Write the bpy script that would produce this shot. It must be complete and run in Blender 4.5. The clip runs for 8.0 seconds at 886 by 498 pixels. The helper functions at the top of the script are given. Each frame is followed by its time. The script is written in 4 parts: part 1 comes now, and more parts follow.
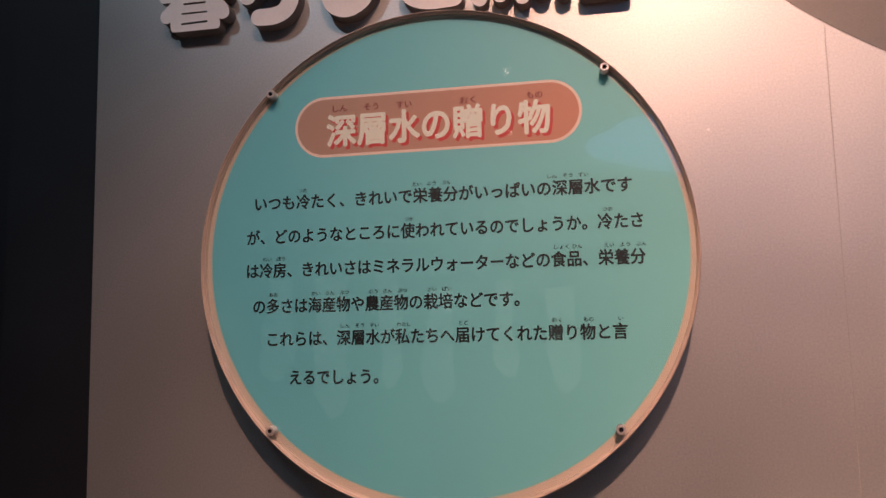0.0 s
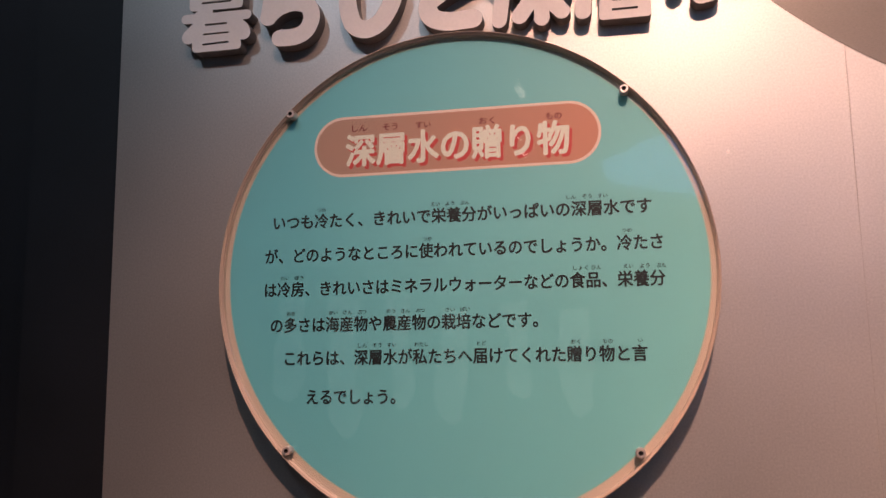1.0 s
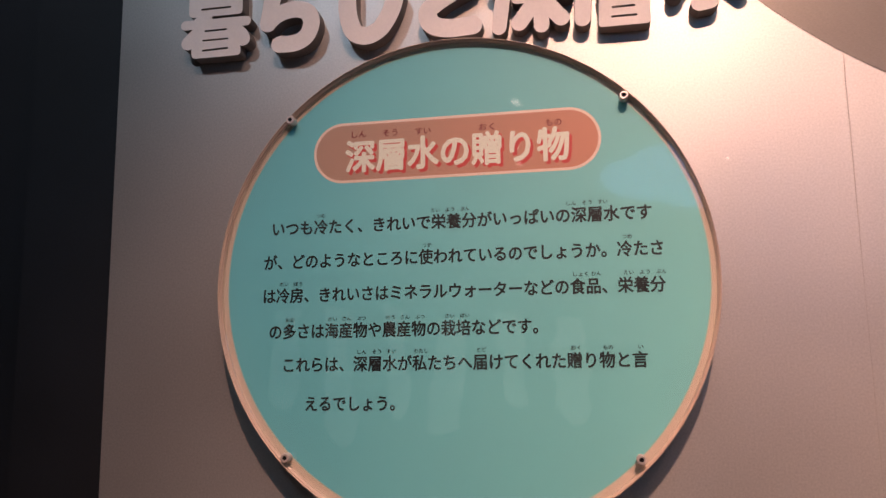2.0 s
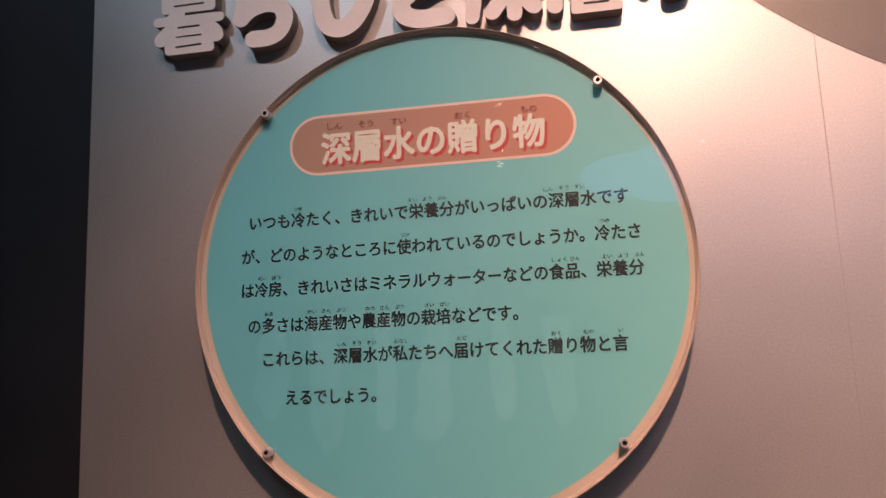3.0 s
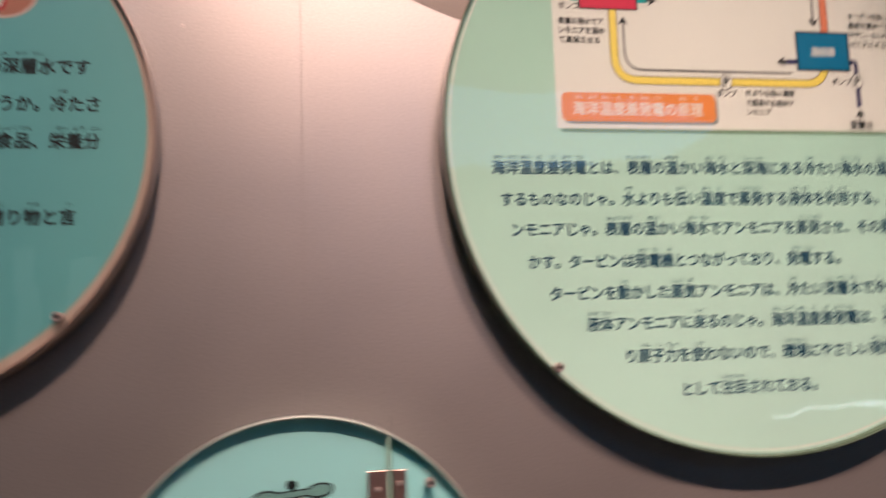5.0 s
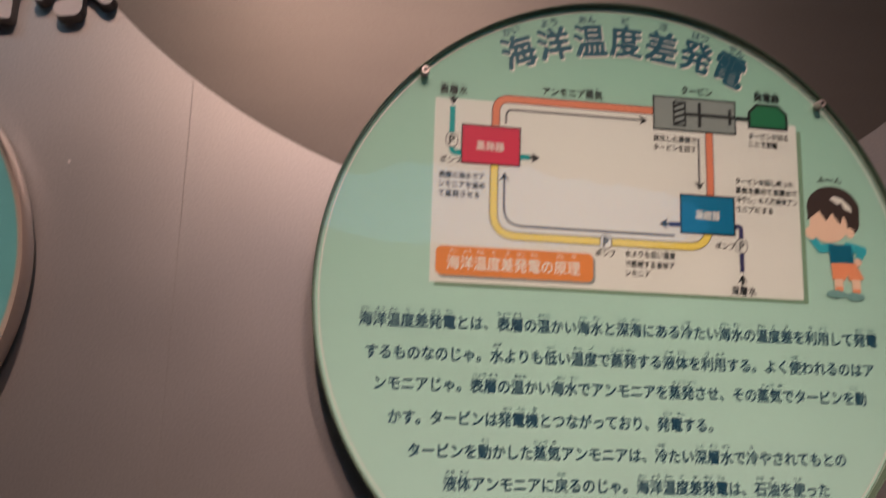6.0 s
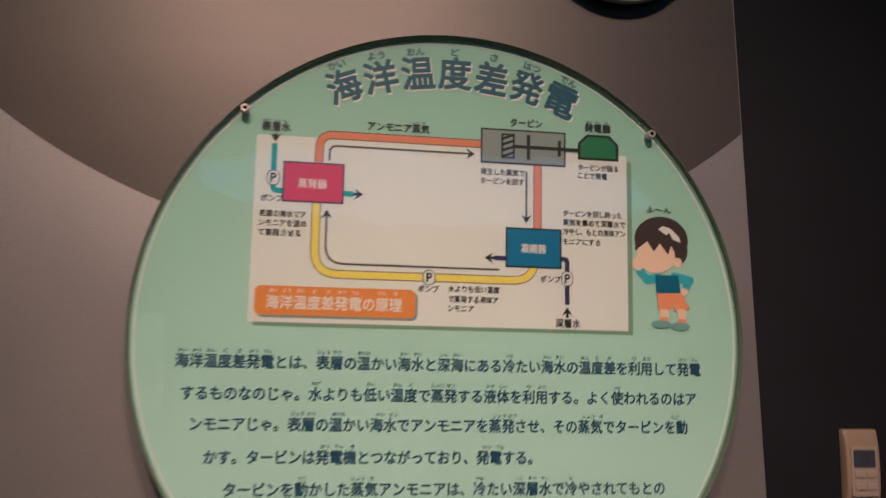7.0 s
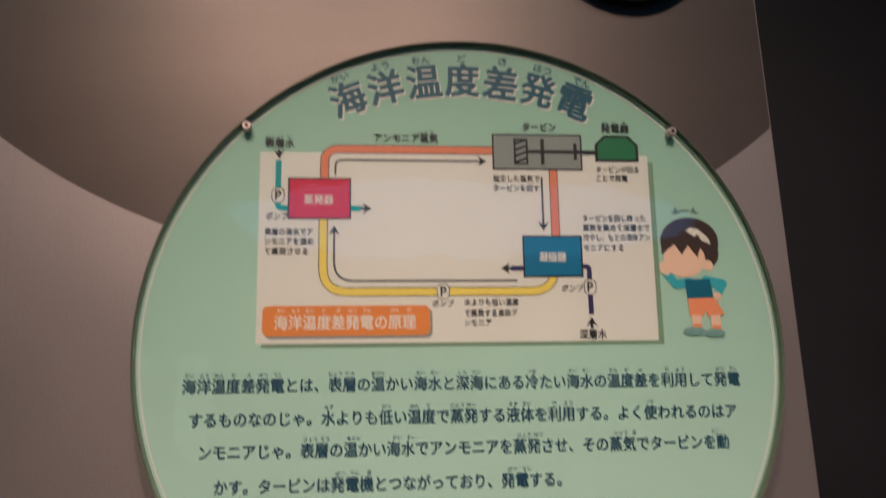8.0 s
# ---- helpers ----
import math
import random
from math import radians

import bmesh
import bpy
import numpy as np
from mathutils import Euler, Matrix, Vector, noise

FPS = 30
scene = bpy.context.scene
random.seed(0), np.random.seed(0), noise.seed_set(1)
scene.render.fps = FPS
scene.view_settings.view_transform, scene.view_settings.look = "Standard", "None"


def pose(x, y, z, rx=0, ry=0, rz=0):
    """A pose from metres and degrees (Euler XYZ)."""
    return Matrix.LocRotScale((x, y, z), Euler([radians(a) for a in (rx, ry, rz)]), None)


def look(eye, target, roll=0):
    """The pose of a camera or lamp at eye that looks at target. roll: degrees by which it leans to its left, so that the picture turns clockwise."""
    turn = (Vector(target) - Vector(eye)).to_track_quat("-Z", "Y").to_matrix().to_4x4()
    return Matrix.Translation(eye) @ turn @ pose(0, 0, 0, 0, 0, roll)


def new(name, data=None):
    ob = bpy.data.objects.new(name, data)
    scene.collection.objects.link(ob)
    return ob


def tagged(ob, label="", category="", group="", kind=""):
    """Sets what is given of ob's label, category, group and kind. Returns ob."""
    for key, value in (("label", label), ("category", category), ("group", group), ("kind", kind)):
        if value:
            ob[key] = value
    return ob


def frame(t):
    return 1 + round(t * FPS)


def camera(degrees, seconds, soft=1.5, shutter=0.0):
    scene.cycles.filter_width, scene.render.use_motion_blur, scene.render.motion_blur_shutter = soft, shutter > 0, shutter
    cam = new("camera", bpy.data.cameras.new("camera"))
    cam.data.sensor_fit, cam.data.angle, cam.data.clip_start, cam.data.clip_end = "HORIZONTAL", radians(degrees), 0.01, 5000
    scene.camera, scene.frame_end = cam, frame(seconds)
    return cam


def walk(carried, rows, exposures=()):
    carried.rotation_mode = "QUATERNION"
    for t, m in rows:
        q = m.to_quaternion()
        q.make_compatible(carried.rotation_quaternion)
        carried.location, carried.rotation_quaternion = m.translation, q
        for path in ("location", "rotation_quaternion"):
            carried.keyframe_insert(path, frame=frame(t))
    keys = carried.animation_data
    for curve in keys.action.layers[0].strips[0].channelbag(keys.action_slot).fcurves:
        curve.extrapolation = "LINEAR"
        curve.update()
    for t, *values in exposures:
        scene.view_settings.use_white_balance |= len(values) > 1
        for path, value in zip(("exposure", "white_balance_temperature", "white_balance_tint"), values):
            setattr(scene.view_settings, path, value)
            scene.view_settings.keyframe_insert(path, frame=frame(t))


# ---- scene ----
cam = camera(56.9, 8.0, soft=1.5, shutter=0.5)
PATH = [
    (0, (0.405, -1.044, 1.406), (0.05, 0.911, 1.636), -1.3),
    (0.5, (0.4, -1.038, 1.406), (0.032, 0.912, 1.652), -0.9),
    (1, (0.396, -1.044, 1.406), (0.016, 0.9, 1.686), -0.8),
    (2.5, (0.388, -1.04, 1.391), (0.041, 0.904, 1.705), -1.2),
    (3, (0.398, -1.033, 1.375), (0.064, 0.911, 1.704), -2.3),
    (3.5, (0.417, -1.021, 1.349), (0.145, 0.935, 1.666), -2.2),
    (4, (0.444, -1.039, 1.269), (0.385, 0.943, 1.529), -1.6),
    (4.2, (0.463, -1.02, 1.237), (0.496, 0.966, 1.463), -1.3),
    (4.5, (0.538, -1.006, 1.244), (0.665, 0.987, 1.36), -3.4),
    (4.7, (0.607, -1.006, 1.258), (0.795, 0.983, 1.362), -3.3),
    (4.9, (0.682, -1.016, 1.243), (0.964, 0.95, 1.479), -4.0),
    (5, (0.711, -1.021, 1.261), (1.029, 0.941, 1.487), -1.8),
    (5.2, (0.76, -1.027, 1.244), (1.076, 0.927, 1.526), 1.7),
    (6.3, (0.947, -1.124, 1.442), (1.203, 0.826, 1.806), 1.8),
    (6.5, (0.98, -1.159, 1.469), (1.259, 0.803, 1.74), 2.7),
    (6.8, (1.038, -1.162, 1.479), (1.378, 0.792, 1.737), 0.5),
    (7, (1.109, -1.125, 1.478), (1.41, 0.832, 1.755), 1.1),
    (7.3, (1.152, -1.090, 1.485), (1.401, 0.861, 1.848), 0.2),
    (7.5, (1.177, -1.089, 1.49), (1.334, 0.864, 1.893), -1.2),
    (7.7, (1.182, -1.088, 1.472), (1.304, 0.859, 1.913), -1.3),
    (8, (1.16, -1.077, 1.452), (1.345, 0.879, 1.821), -1.0),
]
EXPOSURES = [(0, 0.11, 6750, 17), (1, 0.25, 6750, 17), (2.5, 0.31, 6750, 17), (3.5, 0.28, 6750, 17), (4, 0.13, 6550, 13), (4.5, -0.06, 6250, 10), (5, -0.44, 5800, 4),
             (5.2, -0.54, 5750, 3), (6.3, -0.95, 5720, 0), (8, -0.96, 5720, -1)]
walk(cam, [(t, look(eye, target, roll)) for t, eye, target, roll in PATH], EXPOSURES)

# ---- light ----
world = bpy.data.worlds.new("world")
scene.world = world
world.use_nodes = True
world.node_tree.nodes["Background"].inputs[0].default_value = (0.55, 0.65, 0.9, 1)
world.node_tree.nodes["Background"].inputs[1].default_value = 0.004


def spot_lamp(name, eye, target, watts, colour, degrees, blend, radius):
    data = bpy.data.lights.new(name, "SPOT")
    data.energy, data.color, data.spot_size, data.spot_blend, data.shadow_soft_size = watts, colour, radians(degrees), blend, radius
    ob = new(name, data)
    ob.matrix_world = look(eye, target)
    return tagged(ob, kind="structure")


spot_lamp("warm_spot_light", (0.70, -2.35, 3.35), (0.74, 0.0, 0.60), 370, (1.0, 0.61, 0.47), 56, 1.0, 0.05)
spot_lamp("warm_spot_light", (1.32, -2.35, 3.35), (1.80, 0.0, 0.70), 430, (1.0, 0.61, 0.47), 54, 1.0, 0.05)
spot_lamp("cool_spot_light", (-0.55, -1.90, 3.25), (-0.30, 0.0, 2.10), 28, (0.56, 0.79, 1.0), 50, 1.0, 0.05)
# added lamp, no such source known; brightens the unseen banners opposite
spot_lamp("added_banner_light", (-0.55, -2.55, 3.35), (-0.58, -3.55, 1.40), 60, (0.92, 0.97, 1.0), 58, 0.8, 0.05)
# added fill lamp with no known source; lifts the shade on the panel
fill_panel = bpy.data.lights.new("fill_panel_light", "AREA")
fill_panel.shape, fill_panel.size, fill_panel.size_y, fill_panel.energy, fill_panel.color = "RECTANGLE", 2.4, 0.4, 20, (1.0, 0.92, 0.86)
new("fill_panel_light", fill_panel).matrix_world = look((1.1, -2.10, 3.52), (1.1, -2.09, 1.0))

# ---- materials ----


def srgb(r, g, b):
    return tuple(((c / 255) / 12.92 if c / 255 <= 0.04045 else ((c / 255 + 0.055) / 1.055) ** 2.4) for c in (r, g, b))


def material(name, colour, rough=0.5, metal=0.0, fine=0.0, broad=0.0, fine_scale=400.0, broad_scale=6.0, bump=0.0, coat=0.0,
             stretch=(1, 1, 1), fade=None, rough_var=0.0):
    """A surface with grain (fine) and cloudy stains (broad); fade = (other colour, axis, start, end) for a colour blend
    along that axis.
    """
    m = bpy.data.materials.new(name)
    m.use_nodes = True
    nt = m.node_tree
    b = nt.nodes["Principled BSDF"]
    b.inputs["Roughness"].default_value, b.inputs["Metallic"].default_value, b.inputs["Coat Weight"].default_value = rough, metal, coat
    b.inputs["Coat Roughness"].default_value = 0.08
    b.inputs["Base Color"].default_value = (*colour, 1)
    if not (fine or broad or bump or fade):
        return m
    geo = nt.nodes.new("ShaderNodeNewGeometry")
    scl = nt.nodes.new("ShaderNodeVectorMath")
    scl.operation = "MULTIPLY"
    scl.inputs[1].default_value = stretch
    nt.links.new(geo.outputs["Position"], scl.inputs[0])

    def cloud(scale, detail):
        n = nt.nodes.new("ShaderNodeTexNoise")
        n.inputs["Scale"].default_value, n.inputs["Detail"].default_value = scale, detail
        nt.links.new(scl.outputs[0], n.inputs["Vector"])
        return n.outputs["Fac"]

    def ranged(sock, lo, hi, a=0.25, z=0.75):
        r = nt.nodes.new("ShaderNodeMapRange")
        r.inputs["From Min"].default_value, r.inputs["From Max"].default_value = a, z
        r.inputs["To Min"].default_value, r.inputs["To Max"].default_value = lo, hi
        nt.links.new(sock, r.inputs["Value"])
        return r.outputs["Result"]

    col = None
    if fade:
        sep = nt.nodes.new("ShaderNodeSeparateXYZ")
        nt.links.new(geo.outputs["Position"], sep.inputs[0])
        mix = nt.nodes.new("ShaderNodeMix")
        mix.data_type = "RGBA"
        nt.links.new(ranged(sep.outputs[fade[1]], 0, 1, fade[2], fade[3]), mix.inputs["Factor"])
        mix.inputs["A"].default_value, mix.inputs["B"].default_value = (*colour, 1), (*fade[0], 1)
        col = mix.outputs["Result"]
    g, w = cloud(fine_scale, 2.0), cloud(broad_scale, 4.0)
    mul = nt.nodes.new("ShaderNodeMath")
    mul.operation = "MULTIPLY"
    nt.links.new(ranged(g, 1 - fine, 1 + fine), mul.inputs[0])
    nt.links.new(ranged(w, 1 - broad, 1 + broad), mul.inputs[1])
    tint = nt.nodes.new("ShaderNodeVectorMath")
    tint.operation = "SCALE"
    tint.inputs[0].default_value = colour
    if col:
        nt.links.new(col, tint.inputs[0])
    nt.links.new(mul.outputs[0], tint.inputs["Scale"])
    nt.links.new(tint.outputs[0], b.inputs["Base Color"])
    if rough_var:
        nt.links.new(ranged(w, rough - rough_var, rough + rough_var), b.inputs["Roughness"])
    if bump:
        bm_ = nt.nodes.new("ShaderNodeBump")
        bm_.inputs["Strength"].default_value, bm_.inputs["Distance"].default_value = bump, 0.0004
        nt.links.new(g, bm_.inputs["Height"])
        nt.links.new(bm_.outputs[0], b.inputs["Normal"])
    return m


def clear_acrylic(name, tint=(0.97, 1.0, 0.985)):
    m = bpy.data.materials.new(name)
    m.use_nodes = True
    nt = m.node_tree
    nt.nodes.remove(nt.nodes["Principled BSDF"])
    out = nt.nodes["Material Output"]
    mix, tr, gl, fr = (nt.nodes.new("ShaderNode" + k) for k in ("MixShader", "BsdfTransparent", "BsdfGlossy", "Fresnel"))
    tr.inputs[0].default_value = (*tint, 1)
    gl.inputs["Roughness"].default_value = 0.03
    fr.inputs["IOR"].default_value = 1.45
    wave = nt.nodes.new("ShaderNodeTexNoise")
    wave.inputs["Scale"].default_value = 7.0
    bp = nt.nodes.new("ShaderNodeBump")
    bp.inputs["Strength"].default_value, bp.inputs["Distance"].default_value = 0.25, 0.004
    geo = nt.nodes.new("ShaderNodeNewGeometry")
    nt.links.new(geo.outputs["Position"], wave.inputs["Vector"])
    nt.links.new(wave.outputs["Fac"], bp.inputs["Height"])
    nt.links.new(bp.outputs[0], gl.inputs["Normal"])
    nt.links.new(fr.outputs[0], mix.inputs[0])
    nt.links.new(tr.outputs[0], mix.inputs[1])
    nt.links.new(gl.outputs[0], mix.inputs[2])
    nt.links.new(mix.outputs[0], out.inputs["Surface"])
    return m


def glow(name, colour, strength):
    m = bpy.data.materials.new(name)
    m.use_nodes = True
    nt = m.node_tree
    b = nt.nodes["Principled BSDF"]
    b.inputs["Base Color"].default_value = (0.02, 0.02, 0.02, 1)
    b.inputs["Emission Color"].default_value, b.inputs["Emission Strength"].default_value = (*colour, 1), strength
    return m


M_PANEL = material("silver_grey_laminate", (0.525, 0.485, 0.455), 0.41, 0.72, 0.10, 0.06, 380, 3, 0.20, rough_var=0.05)
M_CIRCLE = material("taupe_laminate", (0.165, 0.143, 0.124), 0.40, 0.66, 0.10, 0.05, 260, 3, 0.08, stretch=(1, 1, 5))
M_DARK = material("black_painted_wall", (0.012, 0.012, 0.016), 0.6, 0, 0.2, 0.3, 300, 4, 0.2)
M_FLOOR = material("grey_carpet", (0.20, 0.20, 0.21), 0.95, 0, 0.4, 0.2, 700, 3, 0.6)
M_CEIL = material("matt_black_ceiling", (0.02, 0.02, 0.02), 0.9, 0, 0.1, 0.2, 200, 3)
M_BLACKMETAL = material("black_metal", (0.02, 0.02, 0.02), 0.4, 0.3)
M_LETTER = material("cream_painted_letter", (0.90, 0.80, 0.755), 0.55, 0, 0.03, 0.05, 300, 20, 0.03)
# letter sides darker than the faces: the unlit underside is put into the colour
M_SIDE_SHADE = material("shaded_letter_side", (0.22, 0.19, 0.18), 0.6, 0, 0.05, 0.1, 300, 20)
M_STEEL = material("steel_screw", (0.70, 0.60, 0.56), 0.4, 0.6, 0.05, 0.1, 600, 60)
M_SOCKET = material("dark_socket", (0.03, 0.02, 0.02), 0.6)
# the fade paints warm lamp light onto the teal, lighter and redder rightwards
M_TEAL = material("teal_print_lit_right", srgb(100, 174, 184), 0.5, 0, 0.015, 0.03, 500, 5, fade=(srgb(120, 186, 186), 0, 0.0, 0.5))
M_TEALB = material("light_teal_print", srgb(174, 230, 232), 0.5, 0, 0.015, 0.03, 500, 5)
M_BEIGE = material("beige_frame", srgb(200, 176, 160), 0.35, 0, 0.03, 0.05, 300, 15, coat=0.5)
M_GREENF = material("dark_green_acrylic_frame", srgb(104, 126, 104), 0.2, 0, 0.03, 0.05, 300, 15, coat=0.6)
M_TEALF = material("clear_teal_frame", srgb(206, 226, 216), 0.18, 0, 0.03, 0.05, 300, 15, coat=0.8)
# pale green, darker and greener towards the top of the sign
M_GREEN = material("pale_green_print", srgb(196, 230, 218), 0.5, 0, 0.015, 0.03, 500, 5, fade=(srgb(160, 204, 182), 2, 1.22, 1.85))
M_BACK = material("dark_backing", (0.06, 0.06, 0.06), 0.7)
# salmon, redder towards the right end of the band
M_PILL = material("salmon_print", srgb(170, 132, 116), 0.5, 0, 0.015, 0.03, 500, 8, fade=(srgb(190, 124, 102), 0, 0.1, 0.4))
M_PILLRIM = material("pale_pink_print", srgb(226, 196, 184), 0.5)
M_WHITE = material("white_ink", srgb(232, 230, 220), 0.5, 0, 0.01, 0.02)
M_TITLE = material("ivory_title_ink", srgb(214, 210, 198), 0.5, 0, 0.01, 0.02)
M_RED = material("red_ink", srgb(190, 62, 60), 0.5, 0, 0.02, 0.02)
M_MAROON = material("maroon_ink", srgb(110, 24, 30), 0.5, 0, 0.02, 0.02)
M_BLACK = material("black_ink", srgb(12, 22, 26), 0.5, 0, 0.02, 0.02)
M_NAVY = material("navy_ink", srgb(30, 76, 100), 0.5, 0, 0.02, 0.02)
M_BLUEINK = material("blue_title_ink", srgb(0, 84, 104), 0.5, 0, 0.02, 0.02)
M_BOARD = material("white_print", srgb(228, 230, 222), 0.5, 0, 0.01, 0.02)
M_SHADE = material("grey_green_print", srgb(126, 158, 130), 0.5, 0, 0.02, 0.02)
M_CRIMSON = material("crimson_print", srgb(206, 14, 70), 0.5, 0, 0.02, 0.02)
M_CYAN = material("deep_cyan_print", srgb(0, 116, 158), 0.5, 0, 0.02, 0.02)
M_TQ = material("turquoise_print", srgb(0, 160, 160), 0.5, 0, 0.02, 0.02)
M_INDIGO = material("indigo_print", srgb(40, 40, 92), 0.5, 0, 0.02, 0.02)
M_GREY = material("grey_print", srgb(140, 150, 146), 0.5, 0, 0.02, 0.02)
M_DKGREEN = material("green_print", srgb(34, 118, 74), 0.5, 0, 0.02, 0.02)
M_CORAL = material("coral_print", srgb(224, 134, 98), 0.5, 0, 0.02, 0.02)
M_YELLOW = material("yellow_print", srgb(240, 220, 100), 0.5, 0, 0.02, 0.02)
M_ORANGE = material("orange_print", srgb(228, 142, 66), 0.5, 0, 0.02, 0.02)
M_ARROW = material("dark_grey_print", srgb(74, 76, 78), 0.5, 0, 0.02, 0.02)
M_HAIR = material("dark_brown_print", srgb(62, 48, 44), 0.5)
M_SKIN = material("peach_print", srgb(240, 208, 182), 0.5)
M_SHIRT = material("sky_blue_print", srgb(70, 178, 192), 0.5)
M_VEST = material("vest_blue_print", srgb(16, 104, 132), 0.5)
M_SHORTS = material("light_orange_print", srgb(238, 156, 112), 0.5)
M_TAPGREY = material("grey_blue_print", srgb(126, 168, 164), 0.5)
M_TAPPALE = material("pale_grey_print", srgb(196, 214, 206), 0.5)
M_TAPWHITE = material("ivory_print", srgb(224, 246, 240), 0.5)
M_HINGE = material("brushed_hinge_metal", (0.58, 0.40, 0.36), 0.32, 0.85, 0.1, 0.1, 400, 30)
M_PLASTIC = material("cream_plastic", srgb(172, 150, 128), 0.45, 0, 0.02, 0.04, 300, 20)
M_LCD = material("dark_lcd", srgb(74, 78, 90), 0.2, 0, 0.02, 0.1, 300, 60, coat=0.5)
M_KEY = material("grey_beige_plastic", srgb(186, 168, 150), 0.5)
M_EDGE = material("acrylic_edge", srgb(196, 232, 214), 0.2, 0, 0.02, 0.1, coat=0.6)
M_EDGEDARK = material("dark_acrylic_edge", srgb(30, 110, 90), 0.2, 0, 0.02, 0.1, coat=0.6)
M_PEBBLE = material("frosted_pale_print", srgb(214, 222, 204), 0.4, 0, 0.12, 0.2, 220, 60, 0.5, coat=0.5)
M_PALE = material("pale_grey_green_paint", srgb(150, 150, 134), 0.45, 0, 0.03, 0.05, 300, 15, 0.03)
M_SOFT = material("blended_print_edge", srgb(158, 182, 172), 0.5, 0, 0.02, 0.03)
M_LAMP = glow("lamp_glow", (1.0, 0.86, 0.70), 12.0)
M_CLOTH = material("pale_cloth", srgb(214, 224, 222), 0.9, 0, 0.05, 0.25, 300, 5, 0.2)
M_BULB = glow("bulb_glow", (1.0, 0.93, 0.85), 5.0)
M_JOINT = material("brown_joint_filler", (0.42, 0.37, 0.33), 0.55, 0, 0.1, 0.2, 300, 30)
M_SCREEN = glow("screen_glow", (0.13, 0.48, 1.0), 1.6)
M_CLEAR = clear_acrylic("clear_acrylic")

# ---- builders ----
BASE = {}


def thing(name, x, y, z, label, category, group=""):
    e = new(name)
    e.location = (x, y, z)
    e.empty_display_size = 0.05
    BASE[e.name] = Vector((x, y, z))
    return tagged(e, label, category, group)


def mesh_of(bm, name):
    me = bpy.data.meshes.new(name)
    bm.normal_update()
    bm.to_mesh(me)
    bm.free()
    return me


def part(name, bm, mat, parent=None, label="", smooth=False):
    """Links a bmesh, given in world metres, as one mesh object under a thing or a part."""
    base = BASE[parent.name] if parent else Vector()
    bmesh.ops.translate(bm, verts=bm.verts, vec=-base)
    me = mesh_of(bm, name)
    for m in mat if isinstance(mat, (list, tuple)) else [mat]:
        me.materials.append(m)
    if smooth:
        for p in me.polygons:
            p.use_smooth = True
        me.set_sharp_from_angle(angle=radians(35))
    ob = new(name, me)
    ob.parent = parent
    BASE[ob.name] = base
    return tagged(ob, label)


def box(x0, x1, y0, y1, z0, z1, bevel=0.0, seg=2):
    bm = bmesh.new()
    bmesh.ops.create_cube(bm, size=1)
    for v in bm.verts:
        v.co = Vector((x0 if v.co.x < 0 else x1, y0 if v.co.y < 0 else y1, z0 if v.co.z < 0 else z1))
    if bevel:
        bmesh.ops.bevel(bm, geom=bm.edges[:], offset=bevel, segments=seg, affect="EDGES", profile=0.5)
    return bm


def lathe(cx, cz, profile, n=96, closed=True):
    """Turns (radius, y) pairs about an axis along y through (cx, cz)."""
    bm = bmesh.new()
    rings = []
    for r, y in profile:
        if r < 1e-6:
            rings.append([bm.verts.new((cx, y, cz))] * n)
        else:
            rings.append([bm.verts.new((cx + r * math.cos(2 * math.pi * i / n), y, cz + r * math.sin(2 * math.pi * i / n))) for i in range(n)])
    pairs = list(zip(rings, rings[1:])) + ([(rings[-1], rings[0])] if closed else [])
    for a, b in pairs:
        for i in range(n):
            j = (i + 1) % n
            vs = list(dict.fromkeys((a[i], a[j], b[j], b[i])))
            if len(vs) >= 3:
                bm.faces.new(vs)
    bmesh.ops.recalc_face_normals(bm, faces=bm.faces)
    return bm


def flat(points, y):
    """A printed flat shape facing the room."""
    bm = bmesh.new()
    f = bm.faces.new([bm.verts.new((x, y, z)) for x, z in points])
    bm.normal_update()
    if f.normal.y > 0:
        f.normal_flip()
    return bm


def oval(cx, cz, rx, rz, n=48, a0=0.0, a1=360.0, tilt=0.0):
    out, c, s = [], math.cos(radians(tilt)), math.sin(radians(tilt))
    for i in range(n):
        a = radians(a0 + (a1 - a0) * i / (n if a1 - a0 >= 360 else n - 1))
        u, v = rx * math.cos(a), rz * math.sin(a)
        out.append((cx + u * c - v * s, cz + u * s + v * c))
    return out


def rounded(x0, x1, z0, z1, r, n=10):
    out = []
    for cx, cz, a in ((x1 - r, z1 - r, 0), (x0 + r, z1 - r, 90), (x0 + r, z0 + r, 180), (x1 - r, z0 + r, 270)):
        out += [(cx + r * math.cos(radians(a + 90 * i / n)), cz + r * math.sin(radians(a + 90 * i / n))) for i in range(n + 1)]
    return out


def bent(points, radius, n=8):
    """A polyline with its corners rounded."""
    out = [Vector(points[0])]
    for a, b, c in zip(points, points[1:], points[2:]):
        a, b, c = Vector(a), Vector(b), Vector(c)
        r = min(radius, (a - b).length * 0.49, (c - b).length * 0.49)
        p, q = b + (a - b).normalized() * r, b + (c - b).normalized() * r
        out += [(1 - t) ** 2 * p + 2 * t * (1 - t) * b + t * t * q for t in (i / n for i in range(n + 1))]
    return out + [Vector(points[-1])]


